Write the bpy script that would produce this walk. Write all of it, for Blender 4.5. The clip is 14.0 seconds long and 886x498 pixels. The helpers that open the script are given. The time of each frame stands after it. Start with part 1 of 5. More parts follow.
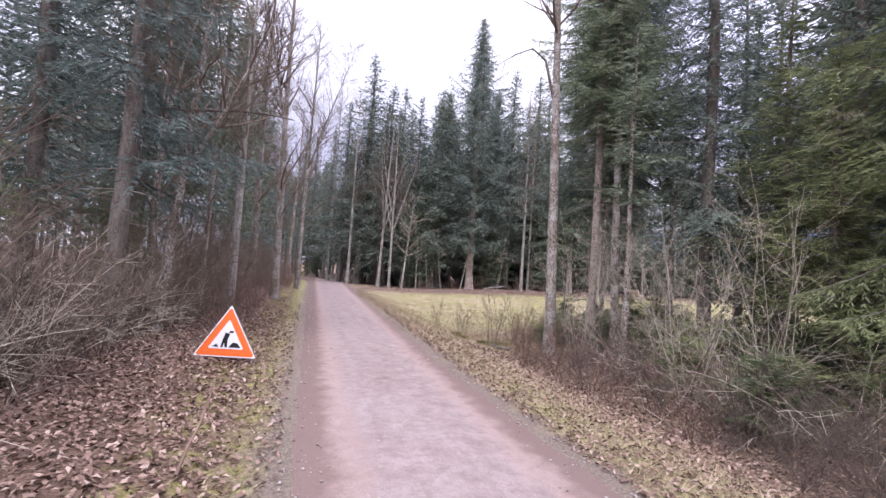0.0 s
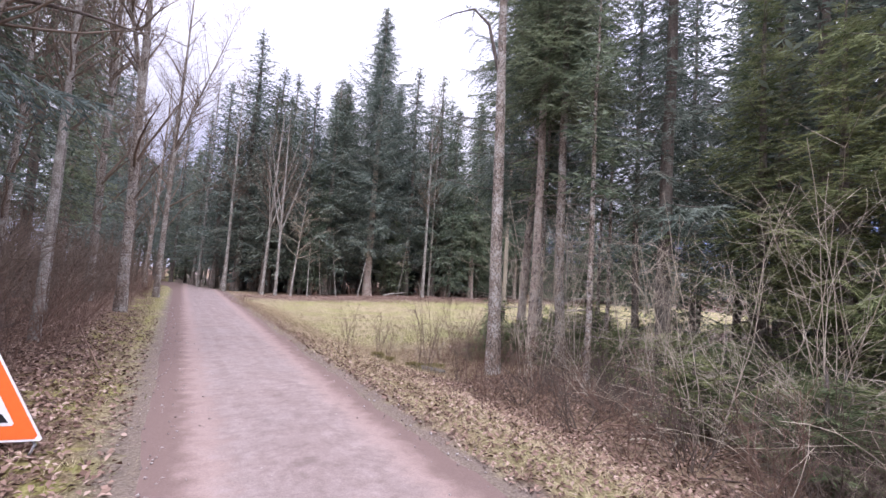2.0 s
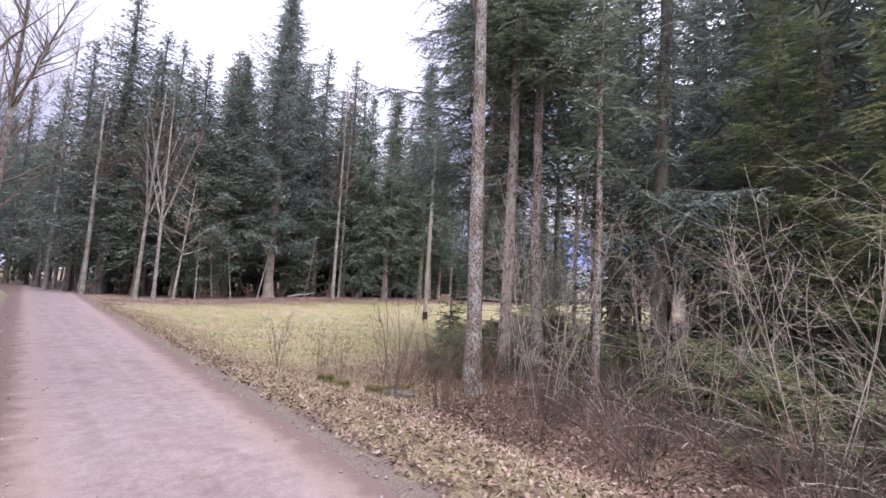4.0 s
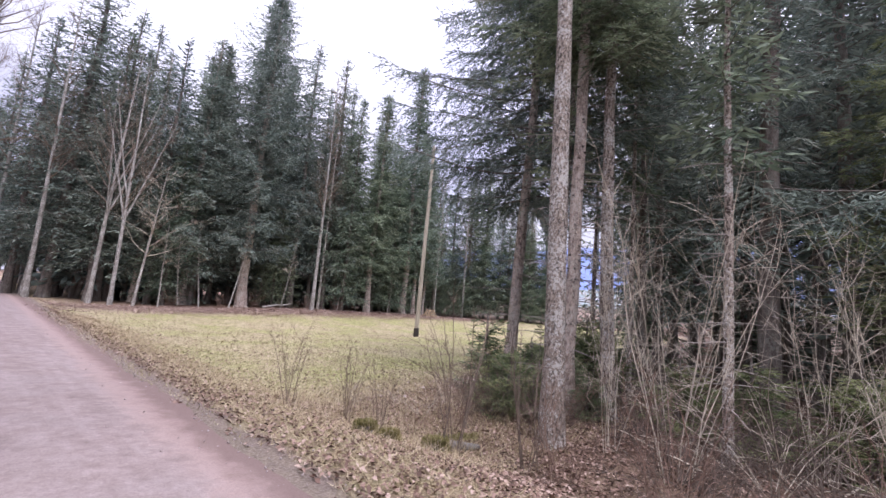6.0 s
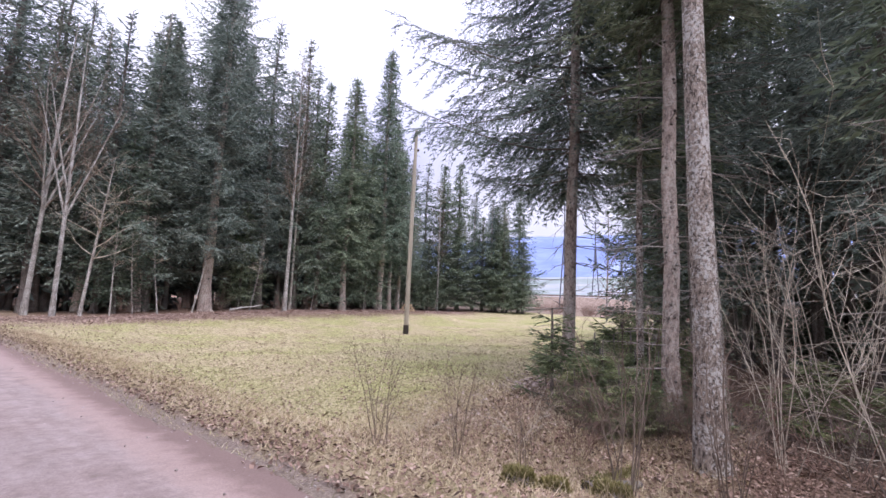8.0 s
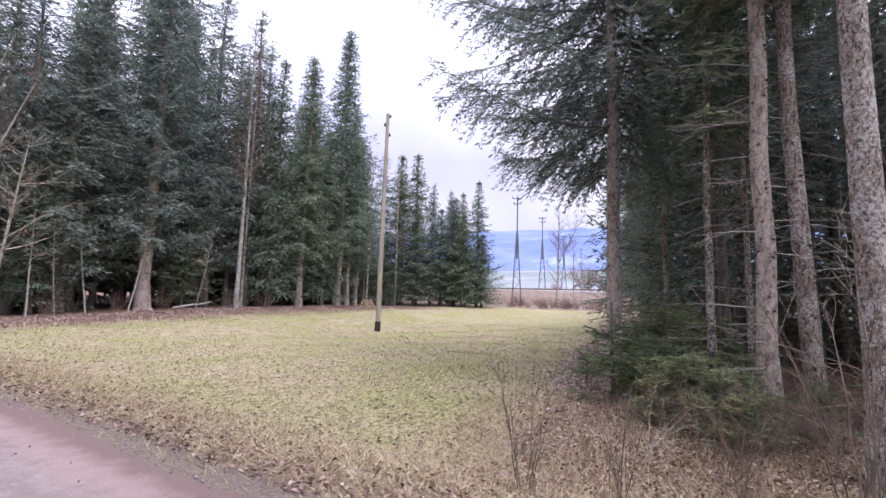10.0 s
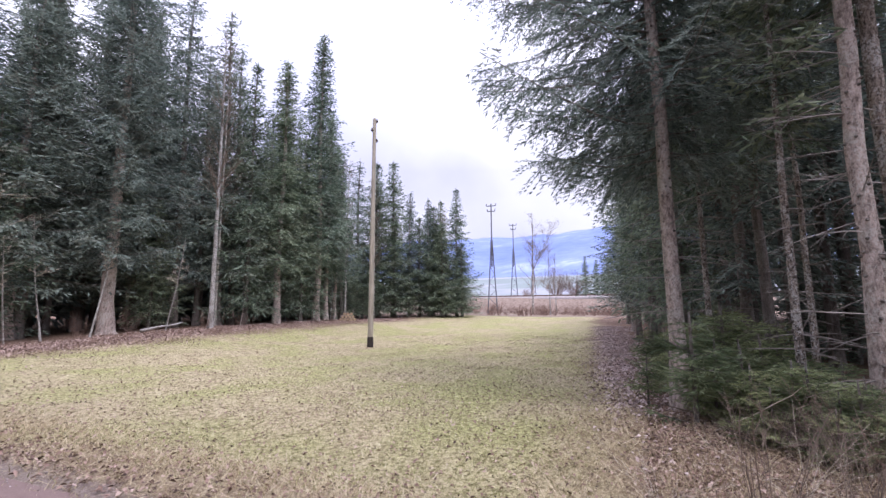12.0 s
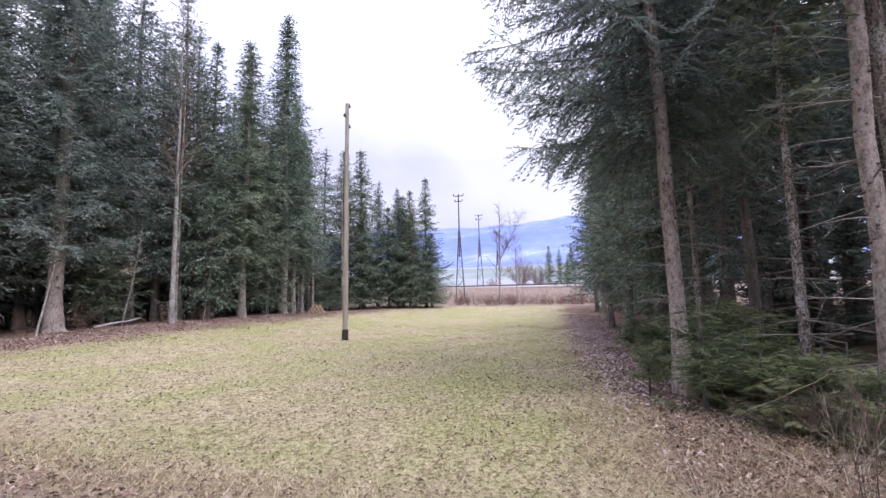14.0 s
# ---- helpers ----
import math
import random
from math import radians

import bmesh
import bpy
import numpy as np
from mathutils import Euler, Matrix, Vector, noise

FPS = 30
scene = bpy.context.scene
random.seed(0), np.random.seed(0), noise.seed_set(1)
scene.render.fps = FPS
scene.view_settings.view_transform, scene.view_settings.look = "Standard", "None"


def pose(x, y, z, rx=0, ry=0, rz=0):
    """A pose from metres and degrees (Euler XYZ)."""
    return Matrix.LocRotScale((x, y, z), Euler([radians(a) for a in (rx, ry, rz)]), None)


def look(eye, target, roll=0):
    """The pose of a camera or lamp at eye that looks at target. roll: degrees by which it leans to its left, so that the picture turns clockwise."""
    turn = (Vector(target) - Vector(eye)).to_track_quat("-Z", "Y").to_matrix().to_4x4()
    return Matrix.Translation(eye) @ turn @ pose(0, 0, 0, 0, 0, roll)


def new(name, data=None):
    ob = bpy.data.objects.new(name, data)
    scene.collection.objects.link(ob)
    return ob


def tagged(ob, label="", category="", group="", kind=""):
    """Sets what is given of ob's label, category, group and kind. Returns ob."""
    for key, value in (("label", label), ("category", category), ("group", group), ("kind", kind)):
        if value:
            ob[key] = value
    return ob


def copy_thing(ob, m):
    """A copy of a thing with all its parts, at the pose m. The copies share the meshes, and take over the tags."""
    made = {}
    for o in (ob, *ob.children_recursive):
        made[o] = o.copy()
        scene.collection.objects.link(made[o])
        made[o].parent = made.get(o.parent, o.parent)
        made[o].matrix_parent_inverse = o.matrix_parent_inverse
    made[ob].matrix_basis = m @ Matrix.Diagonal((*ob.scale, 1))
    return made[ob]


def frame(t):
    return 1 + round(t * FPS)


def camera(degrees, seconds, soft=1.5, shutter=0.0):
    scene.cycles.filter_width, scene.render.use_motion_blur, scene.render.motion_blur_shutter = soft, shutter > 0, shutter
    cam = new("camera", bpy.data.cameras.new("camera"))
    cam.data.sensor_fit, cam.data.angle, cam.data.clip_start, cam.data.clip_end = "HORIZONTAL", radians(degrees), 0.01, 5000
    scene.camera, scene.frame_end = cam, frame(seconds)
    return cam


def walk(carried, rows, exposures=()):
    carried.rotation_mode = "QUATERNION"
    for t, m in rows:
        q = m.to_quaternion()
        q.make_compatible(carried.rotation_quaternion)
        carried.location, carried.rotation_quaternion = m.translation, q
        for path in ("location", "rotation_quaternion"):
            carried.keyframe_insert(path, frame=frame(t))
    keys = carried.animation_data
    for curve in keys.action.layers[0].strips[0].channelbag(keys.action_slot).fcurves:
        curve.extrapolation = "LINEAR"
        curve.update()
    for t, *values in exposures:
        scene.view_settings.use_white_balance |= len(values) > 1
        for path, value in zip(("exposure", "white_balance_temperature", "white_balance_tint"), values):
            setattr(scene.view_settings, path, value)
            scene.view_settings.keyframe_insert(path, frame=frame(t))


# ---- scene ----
cam = camera(88.7, 14.0)
PATH = [
    (0, (0.799, 4.201, 1.574), (1.371, 6.115, 1.678), 4.0),
    (0.5, (0.813, 4.888, 1.528), (1.46, 6.778, 1.635), 6.3),
    (1, (0.849, 5.56, 1.507), (1.664, 7.382, 1.633), 5.7),
    (1.5, (0.898, 6.258, 1.49), (1.845, 8.013, 1.633), 5.2),
    (2, (0.914, 6.905, 1.492), (1.928, 8.621, 1.654), 3.9),
    (2.5, (0.978, 7.594, 1.48), (2.083, 9.253, 1.64), 2.9),
    (3, (0.958, 8.278, 1.471), (2.246, 9.798, 1.653), 2.7),
    (3.2, (0.973, 8.528, 1.479), (2.279, 10.033, 1.653), 2.7),
    (5.3, (1.304, 10.996, 1.268), (2.752, 12.352, 1.522), 4.5),
    (5.5, (1.367, 11.239, 1.282), (2.814, 12.595, 1.538), 4.5),
    (6, (1.405, 11.884, 1.301), (2.856, 13.234, 1.565), 5.1),
    (6.5, (1.318, 12.493, 1.316), (2.793, 13.816, 1.587), 4.7),
    (7, (1.306, 13.119, 1.307), (2.803, 14.419, 1.569), 4.6),
    (7.5, (1.235, 13.713, 1.317), (2.779, 14.955, 1.582), 4.5),
    (8, (1.284, 14.278, 1.296), (2.871, 15.47, 1.539), 2.5),
    (8.2, (1.321, 14.507, 1.317), (2.935, 15.667, 1.539), 2.1),
    (10.3, (1.396, 16.718, 1.248), (3.138, 17.673, 1.482), 1.5),
    (10.5, (1.41, 16.896, 1.267), (3.158, 17.84, 1.502), 1.3),
    (11, (1.394, 17.399, 1.28), (3.162, 18.304, 1.516), 2.2),
    (11.5, (1.391, 17.815, 1.316), (3.179, 18.678, 1.56), 1.8),
    (12, (1.492, 18.128, 1.351), (3.293, 18.955, 1.62), -0.2),
    (12.5, (1.481, 18.404, 1.374), (3.308, 19.168, 1.651), -0.3),
    (13, (1.507, 18.627, 1.363), (3.349, 19.361, 1.623), -0.8),
    (13.5, (1.619, 18.788, 1.371), (3.473, 19.497, 1.614), -0.9),
    (14, (1.594, 18.875, 1.368), (3.462, 19.552, 1.594), -1.0),
]
walk(cam, [(t, look(eye, target, roll)) for t, eye, target, roll in PATH], [(0, 0.75, 6150, 22), (8, 0.7, 6050, 22), (14, 0.65, 5950, 22)])

# ---------------------------------------------------------------- world and light
world = bpy.data.worlds.new("overcast_sky")
scene.world = world
world.use_nodes = True
wn, wl = world.node_tree.nodes, world.node_tree.links
wn.clear()
w_out = wn.new("ShaderNodeOutputWorld")
w_bg = wn.new("ShaderNodeBackground")
w_sky = wn.new("ShaderNodeTexSky")
w_sky.sky_type, w_sky.sun_disc = "NISHITA", False
w_sky.sun_elevation, w_sky.sun_rotation = radians(42), radians(150)
w_co = wn.new("ShaderNodeTexCoord")
w_no = wn.new("ShaderNodeTexNoise")
w_no.inputs["Scale"].default_value, w_no.inputs["Detail"].default_value = 2.2, 5.0
w_ramp = wn.new("ShaderNodeValToRGB")
w_ramp.color_ramp.elements[0].position, w_ramp.color_ramp.elements[0].color = 0.36, (9.3, 9.5, 12.0, 1)
w_ramp.color_ramp.elements[1].position, w_ramp.color_ramp.elements[1].color = 0.60, (12.6, 12.7, 13.6, 1)
w_mix = wn.new("ShaderNodeMixRGB")
w_mix.inputs["Fac"].default_value = 0.86
wl.new(w_co.outputs["Generated"], w_no.inputs["Vector"])
wl.new(w_no.outputs["Fac"], w_ramp.inputs["Fac"])
wl.new(w_sky.outputs["Color"], w_mix.inputs["Color1"])
wl.new(w_ramp.outputs["Color"], w_mix.inputs["Color2"])
# an overcast sky is brightest overhead
w_sep = wn.new("ShaderNodeSeparateXYZ")
wl.new(w_co.outputs["Generated"], w_sep.inputs["Vector"])
w_el = wn.new("ShaderNodeMapRange")
for key, value in (("From Min", 0.3), ("From Max", 1.0), ("To Min", 0.40), ("To Max", 1.45)):
    w_el.inputs[key].default_value = value
wl.new(w_sep.outputs["Z"], w_el.inputs["Value"])
w_dim = wn.new("ShaderNodeMixRGB")
w_dim.blend_type = "MULTIPLY"
w_dim.inputs["Fac"].default_value = 1.0
wl.new(w_mix.outputs["Color"], w_dim.inputs["Color1"])
wl.new(w_el.outputs["Result"], w_dim.inputs["Color2"])
wl.new(w_dim.outputs["Color"], w_bg.inputs["Color"])
w_bg.inputs["Strength"].default_value = 0.14
wl.new(w_bg.outputs["Background"], w_out.inputs["Surface"])

sun = new("sun", bpy.data.lights.new("sun", "SUN"))
sun.data.energy, sun.data.angle, sun.data.color = 1.5, radians(25), (1.0, 0.96, 0.92)
sun.matrix_basis = look((0, 0, 60), (20, 35, 0))


# ---------------------------------------------------------------- materials
def material(name, rough=0.9):
    m = bpy.data.materials.new(name)
    m.use_nodes = True
    n = m.node_tree.nodes
    b = n["Principled BSDF"]
    b.inputs["Roughness"].default_value = rough
    b.inputs["Specular IOR Level"].default_value = 0.25
    return m, n, m.node_tree.links, b


def noise_node(n, l, scale, detail=4.0, coord="Object", vec=None, rough=0.6):
    t = n.new("ShaderNodeTexNoise")
    t.inputs["Scale"].default_value, t.inputs["Detail"].default_value = scale, detail
    t.inputs["Roughness"].default_value = rough
    if vec is None:
        c = n.new("ShaderNodeTexCoord")
        vec = c.outputs[coord]
    l.new(vec, t.inputs["Vector"])
    return t.outputs["Fac"]


def ramp(n, l, fac, stops):
    r = n.new("ShaderNodeValToRGB")
    e = r.color_ramp.elements
    while len(e) < len(stops):
        e.new(0.5)
    for k, (p, c) in enumerate(stops):
        e[k].position, e[k].color = p, (*c, 1)
    l.new(fac, r.inputs["Fac"])
    return r.outputs["Color"]


def mix(n, l, fac, a, b, kind="MIX"):
    m = n.new("ShaderNodeMixRGB")
    m.blend_type = kind
    for key, v in (("Fac", fac), ("Color1", a), ("Color2", b)):
        if isinstance(v, (int, float)):
            m.inputs[key].default_value = v
        elif isinstance(v, tuple):
            m.inputs[key].default_value = (*v, 1)
        else:
            l.new(v, m.inputs[key])
    return m.outputs["Color"]


def bump(n, l, b, height, strength=0.4, distance=0.02):
    u = n.new("ShaderNodeBump")
    u.inputs["Strength"].default_value, u.inputs["Distance"].default_value = strength, distance
    l.new(height, u.inputs["Height"])
    l.new(u.outputs["Normal"], b.inputs["Normal"])


def band(n, l, value, lo, hi):
    """0 below lo, 1 above hi."""
    r = n.new("ShaderNodeMapRange")
    r.interpolation_type = "SMOOTHSTEP"
    r.inputs["From Min"].default_value, r.inputs["From Max"].default_value = lo, hi
    l.new(value, r.inputs["Value"])
    return r.outputs["Result"]


def math_node(n, l, op, a, b=0.0):
    m = n.new("ShaderNodeMath")
    m.operation = op
    for k, v in enumerate((a, b)):
        if isinstance(v, (int, float)):
            m.inputs[k].default_value = v
        else:
            l.new(v, m.inputs[k])
    return m.outputs[0]


def bark(name, stops, lichen=None, scale=9.0, stretch=0.25, amount=0.55):
    m, n, l, b = material(name, 0.95)
    c = n.new("ShaderNodeTexCoord")
    mp = n.new("ShaderNodeMapping")
    mp.inputs["Scale"].default_value = (1, 1, stretch)
    l.new(c.outputs["Object"], mp.inputs["Vector"])
    f1 = noise_node(n, l, scale, 6, vec=mp.outputs["Vector"], rough=0.7)
    col = ramp(n, l, f1, stops)
    f2 = noise_node(n, l, scale * 4, 4, vec=mp.outputs["Vector"])
    col = mix(n, l, 0.35, col, ramp(n, l, f2, [(0.3, (0.5, 0.5, 0.5)), (0.7, (1.4, 1.4, 1.4))]), "MULTIPLY")
    if lichen:
        f3 = noise_node(n, l, 27.0, 6, vec=c.outputs["Object"], rough=0.75)
        f4 = noise_node(n, l, 2.2, 3, vec=c.outputs["Object"])
        k = math_node(n, l, "ADD", f3, math_node(n, l, "MULTIPLY", math_node(n, l, "SUBTRACT", f4, 0.5), 0.6))
        col = mix(n, l, math_node(n, l, "MULTIPLY", band(n, l, k, 0.50, 0.58), amount + 0.3), col, lichen)
    i = n.new("ShaderNodeObjectInfo")
    col = mix(n, l, 0.5, col, ramp(n, l, i.outputs["Random"], [(0, (0.75, 0.75, 0.75)), (1, (1.2, 1.17, 1.12))]), "MULTIPLY")
    l.new(col, b.inputs["Base Color"])
    bump(n, l, b, f1, 0.8, 0.03)
    return m


def leafy(name, dark, light, through_light=0.34, brown=0.45):
    m, n, l, b = material(name, 0.65)
    g = n.new("ShaderNodeNewGeometry")
    i = n.new("ShaderNodeObjectInfo")
    f, f2 = noise_node(n, l, 1.5, 3), noise_node(n, l, 0.55, 4)
    k = math_node(n, l, "ADD", math_node(n, l, "MULTIPLY", g.outputs["Random Per Island"], 0.35), math_node(n, l, "MULTIPLY", band(n, l, f, 0.34, 0.66), 0.65))
    col = ramp(n, l, k, [(0.1, dark), (0.9, light)])
    col = mix(n, l, math_node(n, l, "MULTIPLY", band(n, l, f2, 0.50, 0.68), brown), col, (0.185, 0.155, 0.125))
    col = mix(n, l, 0.6, col, ramp(n, l, i.outputs["Random"], [(0, (0.72, 0.8, 0.85)), (1, (1.25, 1.2, 1.0))]), "MULTIPLY")
    l.new(col, b.inputs["Base Color"])
    tr = n.new("ShaderNodeBsdfTranslucent")
    l.new(col, tr.inputs["Color"])
    mx = n.new("ShaderNodeMixShader")
    mx.inputs["Fac"].default_value = through_light
    l.new(b.outputs["BSDF"], mx.inputs[1])
    l.new(tr.outputs["BSDF"], mx.inputs[2])
    l.new(mx.outputs["Shader"], n["Material Output"].inputs["Surface"])
    return m


def islands(name, stops, rough=0.9):
    m, n, l, b = material(name, rough)
    g = n.new("ShaderNodeNewGeometry")
    l.new(ramp(n, l, g.outputs["Random Per Island"], stops), b.inputs["Base Color"])
    return m


def plain(name, colour, rough=0.6, vary=0.25, scale=12.0, metal=0.0):
    m, n, l, b = material(name, rough)
    f = noise_node(n, l, scale, 5)
    lo, hi = tuple(c * (1 - vary) for c in colour), tuple(min(1, c * (1 + vary)) for c in colour)
    l.new(ramp(n, l, f, [(0.3, lo), (0.7, hi)]), b.inputs["Base Color"])
    b.inputs["Metallic"].default_value = metal
    bump(n, l, b, f, 0.15, 0.005)
    return m


BARK_SPRUCE = bark("spruce_bark", [(0.34, (0.12, 0.092, 0.078)), (0.60, (0.47, 0.385, 0.335))], (0.52, 0.49, 0.44), 16, 0.5, 0.3)
BARK_DARK = bark("dark_spruce_bark", [(0.3, (0.07, 0.058, 0.052)), (0.7, (0.22, 0.185, 0.165))], (0.27, 0.28, 0.25), 10, 0.3, 0.1)
BARK_LICHEN = bark("lichen_bark", [(0.40, (0.055, 0.045, 0.038)), (0.52, (0.26, 0.215, 0.18)), (0.70, (0.42, 0.36, 0.31))], (0.58, 0.57, 0.54), 30, 0.45, 0.4)
BARK_PALE = bark("pale_bark", [(0.3, (0.12, 0.105, 0.09)), (0.65, (0.38, 0.355, 0.32))], (0.54, 0.53, 0.50), 8, 0.4, 0.4)
TWIG_GREY = plain("grey_brown_twig", (0.185, 0.143, 0.112), 0.9, 0.4, 3)
TWIG_PALE = plain("pale_hazel_twig", (0.45, 0.395, 0.315), 0.85, 0.4, 4)
TWIG_DARK = plain("dark_brown_twig", (0.125, 0.098, 0.08), 0.9, 0.4, 3)
TWIG_RED = plain("reddish_brown_twig", (0.19, 0.125, 0.095), 0.9, 0.4, 3)
NEEDLE = leafy("spruce_needles", (0.066, 0.096, 0.068), (0.30, 0.36, 0.255))
DEAD = plain("dead_stick_grey", (0.27, 0.24, 0.215), 0.9, 0.3, 3)
NEEDLE_BLUE = leafy("blue_green_needles", (0.066, 0.092, 0.084), (0.285, 0.34, 0.30))
NEEDLE_FRESH = leafy("fresh_needles", (0.085, 0.115, 0.055), (0.31, 0.345, 0.185), 0.42, brown=0.7)


def ground_material():
    m, n, l, b = material("meadow_and_litter", 1.0)
    b.inputs["Specular IOR Level"].default_value = 0.05
    c = n.new("ShaderNodeTexCoord")
    v = c.outputs["Object"]
    s = n.new("ShaderNodeSeparateXYZ")
    l.new(v, s.inputs["Vector"])
    x, y = s.outputs["X"], s.outputs["Y"]
    big, mid, fine = noise_node(n, l, 0.35, 4, vec=v), noise_node(n, l, 3.0, 5, vec=v), noise_node(n, l, 38.0, 5, vec=v, rough=0.75)
    grass = ramp(n, l, mid, [(0.3, (0.29, 0.245, 0.15)), (0.5, (0.36, 0.315, 0.185)), (0.72, (0.45, 0.385, 0.255))])
    grass = mix(n, l, math_node(n, l, "MULTIPLY", band(n, l, big, 0.40, 0.62), 0.7), grass, (0.285, 0.30, 0.115))
    grass = mix(n, l, 0.8, grass, ramp(n, l, fine, [(0.32, (0.35, 0.33, 0.3)), (0.68, (1.55, 1.55, 1.6))]), "MULTIPLY")
    clump = noise_node(n, l, 13.0, 4, vec=v, rough=0.7)
    grass = mix(n, l, 0.8, grass, ramp(n, l, clump, [(0.38, (0.36, 0.33, 0.29)), (0.58, (1.35, 1.35, 1.35))]), "MULTIPLY")
    litter = ramp(n, l, fine, [(0.30, (0.045, 0.031, 0.024)), (0.5, (0.185, 0.122, 0.09)), (0.72, (0.40, 0.285, 0.22))])
    litter = mix(n, l, band(n, l, mid, 0.35, 0.75), litter, mix(n, l, 0.5, litter, (0.12, 0.085, 0.06)))
    # distances from the road's sides and from the wood's edges, made uneven by noise
    wob = math_node(n, l, "MULTIPLY", math_node(n, l, "SUBTRACT", mid, 0.5), 2.2)
    wob2 = math_node(n, l, "MULTIPLY", math_node(n, l, "SUBTRACT", big, 0.5), 5.0)
    w = math_node(n, l, "ADD", wob, wob2)
    left = band(n, l, math_node(n, l, "ADD", math_node(n, l, "MULTIPLY", x, -1.0), math_node(n, l, "MULTIPLY", w, 0.2)), -0.75, -0.15)
    south = band(n, l, math_node(n, l, "SUBTRACT", w, math_node(n, l, "SUBTRACT", y, math_node(n, l, "ADD", 17.75, math_node(n, l, "MULTIPLY", x, 0.115)))), -1.0, 0.8)
    south = math_node(n, l, "MULTIPLY", south, band(n, l, math_node(n, l, "ADD", x, math_node(n, l, "MULTIPLY", w, 0.3)), 3.9, 5.2))
    north = band(n, l, math_node(n, l, "ADD", y, math_node(n, l, "MULTIPLY", w, 0.6)), 35.6, 38.4)
    north = math_node(n, l, "MULTIPLY", north, band(n, l, x, 3.0, 6.5))
    far = band(n, l, math_node(n, l, "ADD", x, math_node(n, l, "MULTIPLY", y, 0.0)), 43.5, 46.0)
    wood = math_node(n, l, "MAXIMUM", math_node(n, l, "MAXIMUM", left, south), math_node(n, l, "MAXIMUM", north, 0.0))
    col = mix(n, l, wood, grass, litter)
    # moss and thin grass on the near verge; crumbling dark earth along the track's sides
    moss = math_node(n, l, "MULTIPLY", band(n, l, x, -0.7, -0.1), math_node(n, l, "SUBTRACT", 1.0, band(n, l, x, 0.45, 0.7)))
    moss = math_node(n, l, "MULTIPLY", moss, band(n, l, math_node(n, l, "ADD", mid, math_node(n, l, "MULTIPLY", big, 0.5)), 0.72, 0.88))
    col = mix(n, l, math_node(n, l, "MULTIPLY", moss, 0.8), col, mix(n, l, 0.5, grass, (0.28, 0.27, 0.06)))
    y8 = math_node(n, l, "MAXIMUM", math_node(n, l, "SUBTRACT", y, 8.0), 0.0)
    y11 = math_node(n, l, "MAXIMUM", math_node(n, l, "SUBTRACT", y, 11.0), 0.0)
    d_l = math_node(n, l, "SUBTRACT", math_node(n, l, "ADD", 0.74, math_node(n, l, "MULTIPLY", y8, 0.012)), x)
    d_r = math_node(n, l, "SUBTRACT", x, math_node(n, l, "ADD", 3.22, math_node(n, l, "MULTIPLY", y11, 0.036)))
    # dry bleached verge
    verge = math_node(n, l, "MULTIPLY", band(n, l, d_r, -0.1, 0.2), math_node(n, l, "SUBTRACT", 1.0, band(n, l, math_node(n, l, "ADD", d_r, math_node(n, l, "MULTIPLY", w, 0.8)), 0.3, 1.5)))
    bare = band(n, l, math_node(n, l, "ADD", mid, math_node(n, l, "MULTIPLY", fine, 0.4)), 0.55, 0.85)
    col = mix(n, l, math_node(n, l, "MULTIPLY", verge, 0.75), col, mix(n, l, bare, litter, mix(n, l, 0.6, litter, (0.42, 0.35, 0.22))))
    # straw among the grass for some metres from the track
    dry = math_node(n, l, "MULTIPLY", band(n, l, d_r, 0.3, 1.0), math_node(n, l, "SUBTRACT", 1.0, band(n, l, math_node(n, l, "ADD", d_r, w), 1.5, 5.5)))
    dry = math_node(n, l, "MULTIPLY", dry, band(n, l, clump, 0.36, 0.6))
    col = mix(n, l, math_node(n, l, "MULTIPLY", dry, 0.55), col, ramp(n, l, fine, [(0.3, (0.24, 0.185, 0.12)), (0.7, (0.50, 0.42, 0.28))]))
    d = math_node(n, l, "ADD", math_node(n, l, "MAXIMUM", d_l, d_r), math_node(n, l, "MULTIPLY", wob, 0.25))
    earth = math_node(n, l, "SUBTRACT", 1.0, band(n, l, d, 0.05, 0.36))
    soil = ramp(n, l, fine, [(0.3, (0.10, 0.075, 0.066)), (0.7, (0.33, 0.265, 0.235))])
    col = mix(n, l, math_node(n, l, "MULTIPLY", earth, 0.85), col, soil)
    field = ramp(n, l, mid, [(0.3, (0.10, 0.075, 0.055)), (0.5, (0.20, 0.15, 0.12)), (0.7, (0.31, 0.245, 0.195))])
    col = mix(n, l, far, col, field)
    pale = band(n, l, x, 78.0, 84.0)
    col = mix(n, l, pale, col, mix(n, l, band(n, l, noise_node(n, l, 0.02, 4, vec=v), 0.4, 0.62), (0.20, 0.235, 0.225), (0.31, 0.31, 0.345)))
    l.new(col, b.inputs["Base Color"])
    bump(n, l, b, fine, 0.7, 0.04)
    return m


